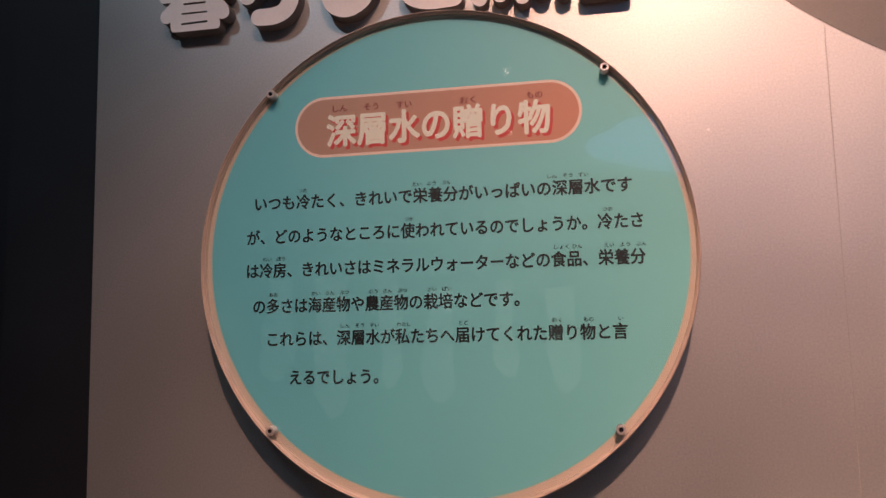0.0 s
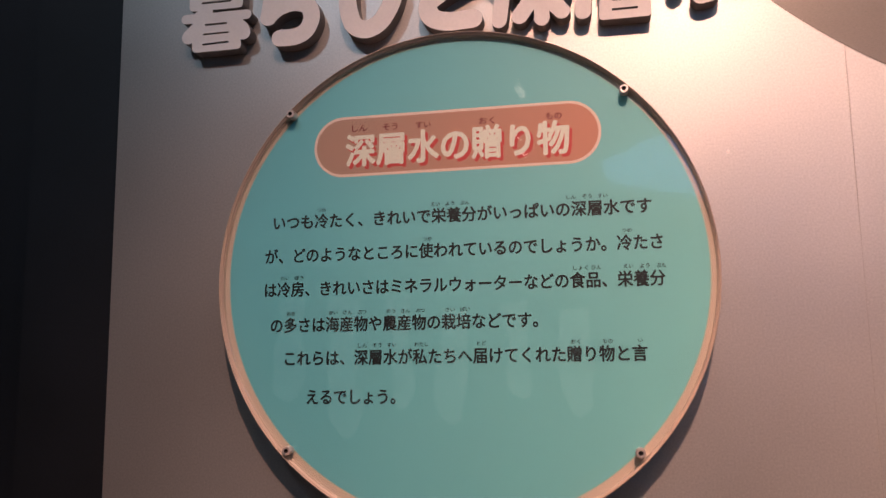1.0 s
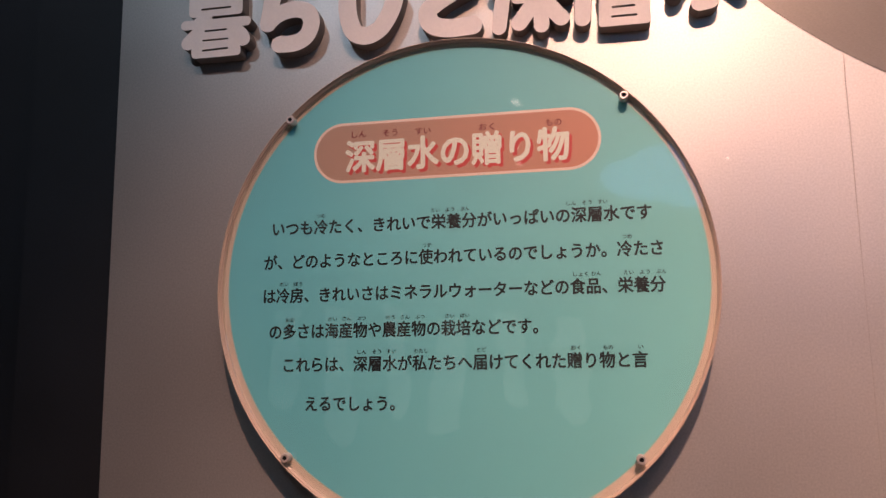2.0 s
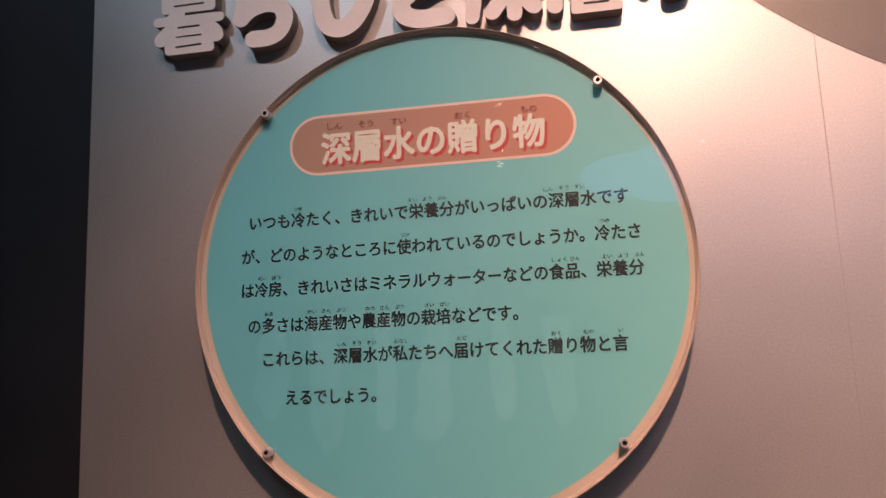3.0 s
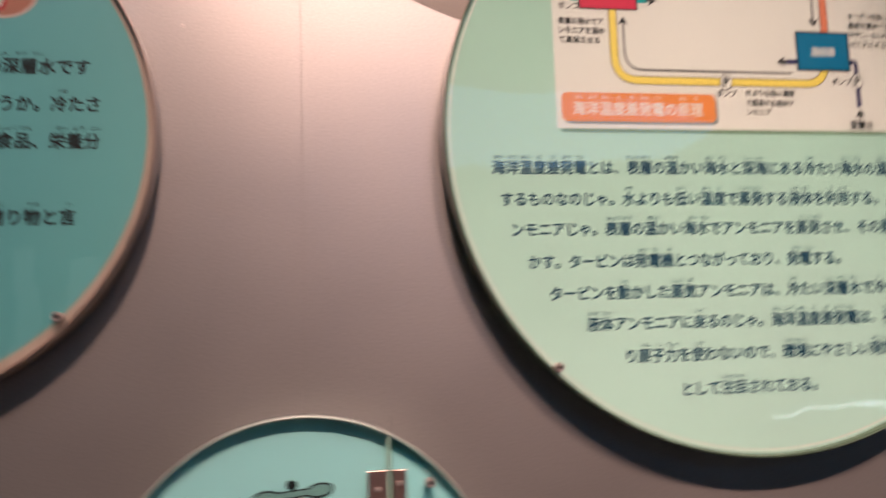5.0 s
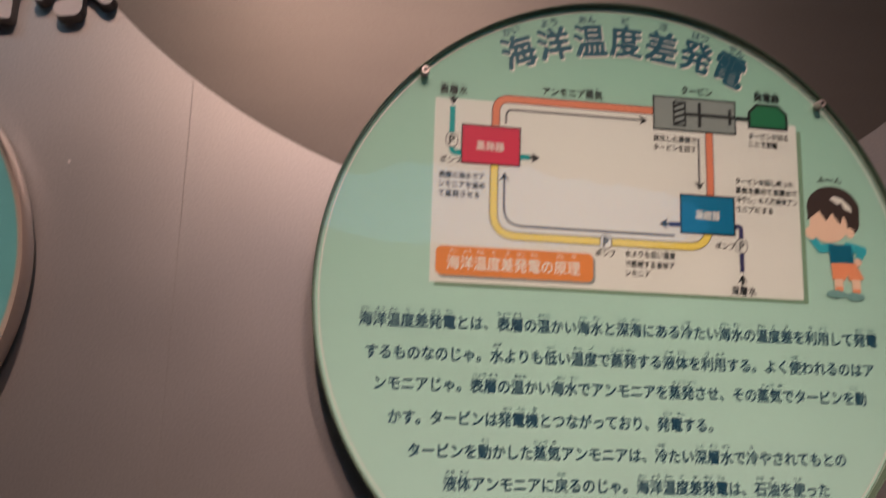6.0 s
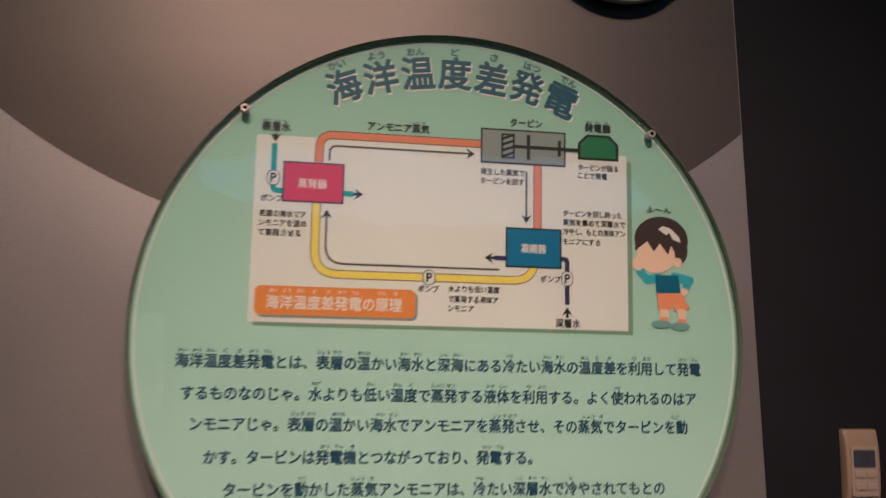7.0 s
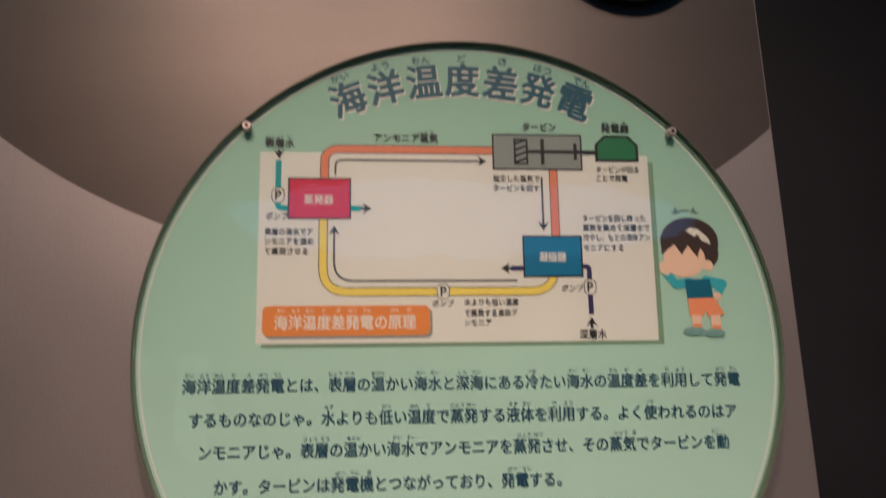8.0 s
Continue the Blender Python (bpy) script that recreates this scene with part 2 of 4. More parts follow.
def stroke(points, width, y, radius=0.0):
    """A printed line of that width."""
    ps = bent(points, radius) if radius else [Vector(p) for p in points]
    bm = bmesh.new()
    rows = []
    for i, p in enumerate(ps):
        d = (ps[min(i + 1, len(ps) - 1)] - ps[max(i - 1, 0)]).normalized()
        o = Vector((-d.y, d.x)) * width / 2
        rows.append([bm.verts.new((q.x, y, q.y)) for q in (p + o, p - o)])
    for a, b in zip(rows, rows[1:]):
        bm.faces.new((a[0], b[0], b[1], a[1]))
    bm.normal_update()
    for f in bm.faces:
        if f.normal.y > 0:
            f.normal_flip()
    return bm


def merged(*bms):
    out = bmesh.new()
    for i, b in enumerate(bms):
        me = bpy.data.meshes.new("piece")
        b.to_mesh(me)
        b.free()
        n = len(out.faces)
        out.from_mesh(me)
        bpy.data.meshes.remove(me)
    return out


def glyphs(body, weight=0.0, copies=6):
    """The outlines of a text in the built-in font, one em high, in x and y; weight thickens the strokes, with round ends."""
    c = bpy.data.curves.new("writing", "FONT")
    c.body, c.resolution_u = body, 3
    ob = new("writing", c)
    bpy.context.view_layer.update()
    me = bpy.data.meshes.new_from_object(ob.evaluated_get(bpy.context.evaluated_depsgraph_get()))
    bm = bmesh.new()
    for k in range(copies if weight else 1):
        a = 2 * math.pi * k / copies
        me.transform(Matrix.Translation((weight * math.cos(a), weight * math.sin(a), 1.0e-5 * k)))
        bm.from_mesh(me)
        me.transform(Matrix.Translation((-weight * math.cos(a), -weight * math.sin(a), -1.0e-5 * k)))
    bpy.data.objects.remove(ob)
    bpy.data.curves.remove(c)
    bpy.data.meshes.remove(me)
    return bm


def upright(bm, y):
    for v in bm.verts:
        v.co = Vector((v.co.x, y - v.co.z, v.co.y))
    return bm


def line(body, x0, x1, z, em, y, weight=0.012):
    """A line of writing from x0 to x1, its middle at height z."""
    bm = glyphs(body, weight)
    lo, hi = min(v.co.x for v in bm.verts), max(v.co.x for v in bm.verts)
    s = (x1 - x0) / (hi - lo)
    for v in bm.verts:
        v.co = Vector((x0 + (v.co.x - lo) * s, z + (v.co.y - 0.38) * em, v.co.z))
    return upright(bm, y)


def fitted(body, x0, x1, z0, z1, y, weight, depth=0.0, bevel=0.0, tilt=0.0):
    """One sign stretched to a box, with depth; tilt turns it about its middle, in degrees."""
    bm = glyphs(body, weight, 14)
    xs, ys = [v.co.x for v in bm.verts], [v.co.y for v in bm.verts]
    cx, cz, c, s = (x0 + x1) / 2, (z0 + z1) / 2, math.cos(radians(tilt)), math.sin(radians(tilt))
    for v in bm.verts:
        u = (v.co.x - min(xs)) / (max(xs) - min(xs)) * (x1 - x0) + x0 - cx
        w = (v.co.y - min(ys)) / (max(ys) - min(ys)) * (z1 - z0) + z0 - cz
        v.co = Vector((cx + u * c - w * s, cz + u * s + w * c, v.co.z))
    bm = upright(bm, y)
    if depth:
        front = bm.faces[:]
        got = bmesh.ops.extrude_face_region(bm, geom=front)
        moved = {g for g in got["geom"] if isinstance(g, bmesh.types.BMVert)}
        bmesh.ops.translate(bm, verts=list(moved), vec=(0, -depth, 0))
        bmesh.ops.recalc_face_normals(bm, faces=bm.faces)
        for f in bm.faces:
            f.material_index = 0 if abs(f.normal.y) > 0.8 else 1
    return bm


def arrow(x, z, dx, dz, size, y):
    """An arrow head with its tip at x, z."""
    d, o = Vector((dx, dz)), Vector((-dz, dx))
    t = Vector((x, z))
    a, b = t - d * size + o * size * 0.62, t - d * size - o * size * 0.62
    k = t - d * size * 0.62
    return flat([(p.x, p.y) for p in (t, a, k, b)], y)


def ruby(items, em, y, weight=0.012):
    """Small reading signs: (text, centre x, z)."""
    out = []
    for body, x, z in items:
        w = em * len(body)
        out.append(line(body, x - w / 2 * 0.96, x + w / 2 * 0.96, z, em, y, weight))
    return merged(*out)


# ---- the place ----
def setting(name, bm, mat, label):
    return tagged(part(name, bm, mat), label, kind="structure")


setting("floor", box(-3.0, 4.5, -3.6, 0.6, -0.1, 0.0), M_FLOOR, "grey carpet floor of a dim exhibition room")
setting("ceiling", box(-3.0, 4.5, -3.6, 0.6, 3.6, 3.7), M_CEIL, "matt black ceiling")
setting("wall_back", box(-0.508, 4.5, 0.10, 0.2, 0.0, 3.6), M_DARK, "black painted wall behind the display panel")
setting("wall_recess", box(-3.0, -0.508, 0.16, 0.26, 0.0, 3.6), M_DARK, "black painted wall set back behind the display panel")
setting("wall_left", box(-3.1, -3.0, -3.6, 0.6, 0.0, 3.6), M_DARK, "black painted side wall")
setting("wall_right", box(4.5, 4.6, -3.6, 0.6, 0.0, 3.6), M_DARK, "black painted side wall")
setting("wall_front", box(-3.0, 4.5, -3.7, -3.6, 0.0, 3.6), M_DARK, "black painted wall opposite the display panel")

# the display panel: two boards with a fine joint, and a darker disc cut by the panel's edge
panel = thing("display_panel", 0.73, 0.0, 0.0, "silver-grey laminate display panel standing before a black wall", "display panel")


def panel_edge(z):
    """The panel's slightly leaning far edge."""
    return 1.7335 + (2.0 - z) * 0.036


def tapered_board():
    bm = box(0.7012, 1.75, 0.0, 0.06, 0.0, 2.5)
    for v in bm.verts:
        if v.co.x > 1.0:
            v.co.x = panel_edge(v.co.z)
    bmesh.ops.bevel(bm, geom=bm.edges[:], offset=0.0003, segments=2, affect="EDGES", profile=0.5)
    return bm


part("panel_board", box(-0.289, 0.7008, 0.0, 0.06, 0.0, 2.5, 0.0003), M_PANEL, panel)
part("panel_board", tapered_board(), M_PANEL, panel)
part("joint_strip", box(0.7008, 0.7012, 0.0002, 0.05, 0.0, 2.5), M_JOINT, panel)

part("filler_spot", lathe(0.556, 1.664, [(0, -0.0008), (0.0012, -0.0007), (0.0022, 0.0001)], 16, False), M_LETTER, panel, "small pale filler spot", True)


def disc_field():
    """A disc cut off by the panel's top and its leaning edge."""
    cx, cz, r, top = 1.192, 2.483, 0.849, 2.497
    arc = [(x, z) for x, z in oval(cx, cz, r, r, 400, 175, 365) if z < top and x < panel_edge(z) - 0.0015]
    return flat(arc + [(panel_edge(arc[-1][1] + 0.004) - 0.0015, arc[-1][1] + 0.004), (panel_edge(top) - 0.0015, top), (arc[0][0], top)], -0.0005)


part("painted_disc", disc_field(), M_CIRCLE, panel, "large taupe disc laid on the grey laminate")

# ---- signs ----
def screw_mesh():
    bm = lathe(0, 0, [(0.0, -0.0090), (0.0024, -0.0090), (0.0026, -0.0128), (0.0030, -0.0134), (0.0048, -0.0134), (0.0056, -0.0124), (0.0056, 0.0), (0.0, 0.0)], 20, False)
    for f in bm.faces:
        c = f.calc_center_median()
        f.material_index = 1 if math.hypot(c.x, c.z) < 0.0027 and c.y < -0.005 else 0
    me = mesh_of(bm, "screw")
    me.materials.append(M_STEEL), me.materials.append(M_SOCKET)
    for p in me.polygons:
        p.use_smooth = True
    me.set_sharp_from_angle(angle=radians(35))
    return me


SCREW = screw_mesh()


def screw(parent, x, z, y=-0.0445):
    ob = new("screw", SCREW)
    ob.parent = parent
    ob.location = Vector((x, y, z)) - BASE[parent.name]
    return tagged(ob, "steel socket-head screw")


def sign(name, cx, cz, r, w, print_mat, frame_mat, label, front=-0.052, lip=0.0014, inner=None, ledge=0.003):
    """A round sign: backing, frame with a steep inner side, recessed plate with the print, and clear cover."""
    s = thing(name, cx, 0.0, cz, label, "round sign", "round signs on the panel")
    part("backing", lathe(cx, cz, [(0, 0), (r - 0.012, 0), (r - 0.012, -0.030), (0, -0.030)], 96, False), M_BACK, s, smooth=True)
    part("frame", lathe(cx, cz, [(r - 0.001, -0.012), (r, -0.014), (r, front + 0.002), (r - 0.0008, front), (r - lip, front), (r - lip - 0.0002, front + ledge), (r - lip - 0.0012, front + ledge), (r - w, -0.0398), (r - w, -0.012)], 160), frame_mat, s, "bevelled frame ring", True)
    plate = part("plate", lathe(cx, cz, [(0, -0.031), (r - w + 0.0006, -0.031), (r - w + 0.0006, -0.0400), (0, -0.0400)], 128, False), frame_mat if inner else print_mat, s)
    if inner:
        x, z, rx, rz = inner
        part("print_edge", flat(oval(x, z, rx + 0.0013, rz + 0.0013, 160), -0.04008), M_SOFT, plate)
        part("print", flat(oval(*inner, 160), -0.04015), print_mat, plate)
    return s


def cover(s, cx, cz, r, name="clear_cover", bm=None):
    ob = part(name, bm or lathe(cx, cz, [(0, -0.0428), (r, -0.0428), (r, -0.0446), (0, -0.0446)], 128, False), M_CLEAR, s, "clear acrylic cover")
    ob.visible_shadow = False
    return ob


Y = [-0.0403 - 0.00015 * i for i in range(12)]

# teal sign
s1 = sign("teal_round_sign", 0.217, 1.5165, 0.3160, 0.0044, M_TEAL, M_BEIGE, "teal round sign with beige frame and black writing", inner=(0.217, 1.5195, 0.3045, 0.3035))
pill = part("title_band", flat(rounded(0.028, 0.402, 1.651, 1.732, 0.0404), Y[1]), M_PILLRIM, s1, "salmon rounded title band with pale rim")
part("band_fill", flat(rounded(0.0315, 0.3985, 1.6545, 1.7285, 0.0368), Y[2]), M_PILL, pill)
part("title_shadow", line("深層水の贈り物", 0.0745, 0.3665, 1.6820, 0.0455, Y[3], 0.032), M_RED, pill, "red shadow of the title")
part("title", line("深層水の贈り物", 0.071, 0.363, 1.6860, 0.0455, Y[4], 0.032), M_TITLE, pill, "white title writing")
tagged(part("title_reading", ruby([("しん", 0.090, 1.7155), ("そう", 0.132, 1.7150), ("すい", 0.176, 1.7145), ("おく", 0.259, 1.7140), ("もの", 0.344, 1.7140)], 0.0105, Y[4], 0.02), M_MAROON, pill), kind="stuff")
for body, x0, x1, z in (
        ("いつも冷たく、きれいで栄養分がいっぱいの深層水です", -0.028, 0.458, 1.594),
        ("が、どのようなところに使われているのでしょうか。冷たさ", -0.039, 0.469, 1.5495),
        ("は冷房、きれいさはミネラルウォーターなどの食品、栄養分", -0.039, 0.470, 1.5055),
        ("の多さは海産物や農産物の栽培などです。", -0.030, 0.317, 1.459),
        ("これらは、深層水が私たちへ届けてくれた贈り物と言", -0.010, 0.445, 1.4165),
        ("えるでしょう。", 0.020, 0.137, 1.3675)):
    part("writing_line", line(body, x0, x1, z, 0.0205, Y[1], 0.028), M_BLACK, s1)
EM1 = 0.01905
for z, x0, items in (
        (1.609, -0.0285, (("つめ", 3), ("えい", 11), ("よう", 12), ("ぶん", 13), ("しん", 20), ("そう", 21), ("すい", 22))),
        (1.5645, -0.0395, (("つか", 11), ("つめ", 24))),
        (1.5205, -0.0395, (("れい", 1), ("ぼう", 2), ("しょく", 21), ("ひん", 22), ("えい", 24), ("よう", 25), ("ぶん", 26))),
        (1.474, -0.0305, (("おお", 1), ("かい", 4), ("さん", 5), ("ぶつ", 6), ("のう", 8), ("さん", 9), ("ぶつ", 10), ("さい", 12), ("ばい", 13))),
        (1.4315, -0.0105, (("しん", 5), ("そう", 6), ("すい", 7), ("わたし", 9), ("とど", 13), ("おく", 19), ("もの", 21), ("い", 23)))):
    tagged(part("reading_line", ruby([(b, x0 + (i + 0.5) * EM1, z) for b, i in items], 0.0062, Y[1], 0.02), M_BLACK, s1), kind="stuff")
cover(s1, 0.217, 1.5165, 0.3120)
for x in (0.0, 0.431):
    for z in (1.302, 1.737):
        screw(s1, x, z)

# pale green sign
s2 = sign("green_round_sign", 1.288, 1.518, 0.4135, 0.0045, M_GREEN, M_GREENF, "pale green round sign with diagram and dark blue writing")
part("print_edge", lathe(1.288, 1.518, [(0.4040, Y[1]), (0.4062, Y[1])], 128, False), M_BOARD, s2, "thin white printed edge")
EM2 = 0.0177
for body, x0, n, z in (
        ("海洋温度差発電とは、表層の温かい海水と深海にある冷たい海水の温度差を利用して発電", 0.935, 40, 1.476),
        ("するものなのじゃ。水よりも低い温度で蒸発する液体を利用する。よく使われるのはア", 0.945, 39, 1.4355),
        ("ンモニアじゃ。表層の温かい海水でアンモニアを蒸発させ、その蒸気でタービンを動", 0.958, 37.5, 1.397),
        ("かす。タービンは発電機とつながっており、発電する。", 0.977, 24, 1.356),
        ("タービンを動かした蒸気アンモニアは、冷たい深層水で冷やされてもとの", 1.003, 33, 1.316),
        ("液体アンモニアに戻るのじゃ。海洋温度差発電は、石油を使った", 1.048, 29, 1.277),
        ("り原子力を使わないので、環境にやさしい発電方法", 1.098, 23, 1.236),
        ("として注目されておる。", 1.170, 10.4, 1.193)):
    part("writing_line", line(body, x0, x0 + n * EM2, z, 0.0192, Y[1], 0.026), M_NAVY, s2)
for z, x0, items in (
        (1.4895, 0.935, (("かい", 0), ("よう", 1), ("おん", 2), ("ど", 3), ("さ", 4), ("はつ", 5), ("でん", 6), ("ひょう", 10), ("そう", 11), ("あたた", 13), ("かい", 16), ("すい", 17), ("しん", 19), ("かい", 20), ("つめ", 24), ("かい", 27), ("すい", 28), ("おん", 30), ("ど", 31), ("さ", 32), ("り", 34), ("よう", 35), ("はつ", 38), ("でん", 39))),
        (1.449, 0.945, (("みず", 9), ("ひく", 13), ("おん", 15), ("ど", 16), ("じょう", 18), ("はつ", 19), ("えき", 22), ("たい", 23), ("り", 25), ("よう", 26), ("つか", 32))),
        (1.4105, 0.958, (("ひょう", 7), ("そう", 8), ("あたた", 10), ("かい", 13), ("すい", 14), ("じょう", 22), ("はつ", 23), ("じょう", 29), ("き", 30), ("うご", 36))),
        (1.3695, 0.977, (("はつ", 8), ("でん", 9), ("き", 10), ("はつ", 20), ("でん", 21))),
        (1.3295, 1.003, (("うご", 5), ("じょう", 9), ("き", 10), ("つめ", 18), ("しん", 21), ("そう", 22), ("すい", 23), ("ひ", 25))),
        (1.2905, 1.048, (("えき", 0), ("たい", 1), ("もど", 8), ("かい", 14), ("よう", 15), ("おん", 16), ("ど", 17), ("さ", 18), ("はつ", 19), ("でん", 20), ("せき", 23), ("ゆ", 24), ("つか", 26))),
        (1.2495, 1.098, (("げん", 1), ("し", 2), ("りょく", 3), ("つか", 5), ("かん", 12), ("きょう", 13), ("はつ", 19), ("でん", 20), ("ほう", 21), ("ほう", 22))),
        (1.2065, 1.170, (("ちゅう", 3), ("もく", 4)))):
    tagged(part("reading_line", ruby([(b, x0 + (i + 0.5) * EM2, z) for b, i in items], 0.0058, Y[1], 0.02), M_NAVY, s2), kind="stuff")

# arched title: seven signs on an arc, each with a white shadow
for i, (ch, rd) in enumerate(zip("海洋温度差発電", ("かい", "よう", "おん", "ど", "さ", "はつ", "でん"))):
    a = (i - 3) * 7.1
    x, z = 1.288 + 0.422 * math.sin(radians(a)), 1.458 + 0.422 * math.cos(radians(a))
    ts = part("title_shadow", fitted(ch, x - 0.0215, x + 0.0255, z - 0.0265, z + 0.0215, Y[1], 0.031, tilt=-a), M_WHITE, s2, "white shadow of the title")
    part("title_sign", fitted(ch, x - 0.0235, x + 0.0235, z - 0.024, z + 0.024, Y[2], 0.029, tilt=-a), M_BLUEINK, s2, "dark blue arched title writing")
    x, z = 1.288 + 0.453 * math.sin(radians(a)), 1.458 + 0.453 * math.cos(radians(a))
    w = 0.0062 * len(rd)
    tagged(part("title_reading", fitted(rd, x - w, x + w, z - 0.0055, z + 0.0055, Y[2], 0.02, tilt=-a), M_NAVY, s2), kind="stuff")

# diagram board
part("board_shadow", flat([(1.029, 1.522), (1.545, 1.522), (1.545, 1.767), (1.029, 1.767)], Y[1]), M_SHADE, s2, "printed grey-green shadow of the diagram")
dg = part("diagram", flat([(1.022, 1.527), (1.538, 1.527), (1.538, 1.776), (1.022, 1.776)], Y[2]), M_BOARD, s2, "white printed diagram with pipes and boxes")


def pipe(points, width, mat, radius, label):
    part("pipe_outline", stroke(points, width + 0.0024, Y[3], radius), M_ARROW, dg)
    part("pipe", stroke(points, width, Y[4], radius), mat, dg, label)


def framed(name, pts, inner, mat, label):
    part(name, flat(pts, Y[5]), M_BLACK, dg, label)
    part(name + "_fill", flat(inner, Y[6]), mat, dg)


def rect(x0, x1, z0, z1):
    return [(x0, z0), (x1, z0), (x1, z1), (x0, z1)]


pipe([(1.105, 1.742), (1.105, 1.781), (1.328, 1.781)], 0.0095, M_CORAL, 0.030, "coral steam pipe")
pipe([(1.4075, 1.756), (1.4075, 1.664)], 0.0095, M_CORAL, 0, "coral steam pipe")
pipe([(1.104, 1.688), (1.104, 1.592), (1.404, 1.592), (1.404, 1.658)], 0.0095, M_YELLOW, 0.032, "yellow liquid pipe")
part("pipe", stroke([(1.046, 1.765), (1.046, 1.701), (1.060, 1.701)], 0.0075, Y[4], 0.008), M_TQ, dg, "turquoise water pipe")
part("pipe", stroke([(1.138, 1.701), (1.152, 1.701)], 0.0075, Y[4]), M_TQ, dg, "turquoise water pipe")
part("pipe", stroke([(1.440, 1.624), (1.450, 1.624), (1.450, 1.561)], 0.0065, Y[4], 0.007), M_INDIGO, dg, "indigo water pipe")
part("pipe", stroke([(1.364, 1.622), (1.347, 1.622)], 0.0065, Y[4]), M_INDIGO, dg, "indigo water pipe")
for pts, rad in (([(1.119, 1.746), (1.119, 1.766), (1.310, 1.766)], 0.018), ([(1.3915, 1.745), (1.3915, 1.680)], 0),
                 ([(1.354, 1.606), (1.118, 1.606), (1.118, 1.670)], 0.026)):
    part("flow_arrow", stroke(pts, 0.0027, Y[4], rad), M_ARROW, dg)
for x, z, dx, dz in ((1.318, 1.766, 1, 0), (1.3915, 1.672, 0, -1), (1.118, 1.678, 0, 1), (1.0465, 1.767, 0, -1), (1.166, 1.701, 1, 0), (1.333, 1.622, -1, 0), (1.450, 1.558, 0, 1)):
    part("arrow_head", arrow(x, z, dx, dz, 0.0124, Y[5]), M_BLACK, dg)
part("flow_arrow", stroke([(1.0465, 1.779), (1.0465, 1.770)], 0.0038, Y[4]), M_BLACK, dg)
part("flow_arrow", stroke([(1.152, 1.701), (1.162, 1.701)], 0.0038, Y[4]), M_BLACK, dg)
part("flow_arrow", stroke([(1.347, 1.622), (1.338, 1.622)], 0.0038, Y[4]), M_BLACK, dg)
part("flow_arrow", stroke([(1.450, 1.543), (1.450, 1.554)], 0.0038, Y[4]), M_BLACK, dg)
framed("evaporator_box", rect(1.0585, 1.1395, 1.6865, 1.7415), rect(1.0605, 1.1375, 1.6885, 1.7395), M_CRIMSON, "crimson box with dark outline")
framed("condenser_box", rect(1.3625, 1.4420, 1.6100, 1.6655), rect(1.3648, 1.4397, 1.6123, 1.6632), M_CYAN, "deep blue box with dark outline")
framed("turbine_box", rect(1.326, 1.448, 1.7545, 1.8045), rect(1.3283, 1.4457, 1.7568, 1.8022), M_GREY, "grey turbine box with dark outline")
gen = [(1.466, 1.767), (1.466, 1.791), (1.479, 1.804), (1.513, 1.804), (1.526, 1.791), (1.526, 1.767)]
framed("generator_shape", gen, [(1.496 + (x - 1.496) * 0.87, 1.7855 + (z - 1.7855) * 0.82) for x, z in gen], M_DKGREEN, "green generator shape with dark outline")
part("shaft", merged(flat(rect(1.372, 1.467, 1.7775, 1.7825), Y[7]), flat(rect(1.3915, 1.3965, 1.762, 1.798), Y[7] - 0.00004), flat(rect(1.4365, 1.4410, 1.769, 1.792), Y[7] - 0.00004),
                     *[stroke([(1.3570, 1.7650 + 0.0085 * k), (1.3720, 1.7710 + 0.0085 * k)], 0.0036, Y[7] - 0.00002 * k) for k in range(4)],
                     flat(rect(1.3550, 1.3578, 1.762, 1.798), Y[7] - 0.0001), flat(rect(1.3715, 1.3743, 1.762, 1.798), Y[7] - 0.0001),
                     flat(rect(1.3550, 1.3743, 1.762, 1.7648), Y[7] - 0.00012), flat(rect(1.3550, 1.3743, 1.7952, 1.798), Y[7] - 0.00012)), M_BLACK, dg, "dark turbine shaft with discs")
for x, z in ((1.046, 1.718), (1.2575, 1.592), (1.450, 1.597)):
    part("pump_mark", merged(flat(rounded(x - 0.0085, x + 0.0085, z - 0.0105, z + 0.0105, 0.0075), Y[5])), M_ARROW, dg)
    part("pump_mark_fill", flat(rounded(x - 0.0073, x + 0.0073, z - 0.0093, z + 0.0093, 0.0064), Y[6]), M_BOARD, dg)
    part("pump_letter", fitted("P", x - 0.0038, x + 0.0042, z - 0.0065, z + 0.0065, Y[7], 0.03), M_BLACK, dg)
part("caption_band_shadow", flat(rounded(1.0325, 1.243, 1.533, 1.5715, 0.008), Y[3]), M_GREY, dg)
part("caption_band", flat(rounded(1.0295, 1.2400, 1.5365, 1.5745, 0.008), Y[4]), M_ORANGE, dg, "orange rounded caption band")
part("caption", line("海洋温度差発電の原理", 1.044, 1.222, 1.5535, 0.0195, Y[5], 0.02), M_WHITE, dg, "white caption writing")
tagged(part("caption_reading", ruby([(b, 1.053 + 0.0178 * i, 1.5685) for i, b in ((0, "かい"), (1, "よう"), (2, "おん"), (3, "ど"), (4, "さ"), (5, "はつ"), (6, "でん"), (8, "げん"), (9, "り"))], 0.0055, Y[5], 0.02), M_WHITE, dg), kind="stuff")
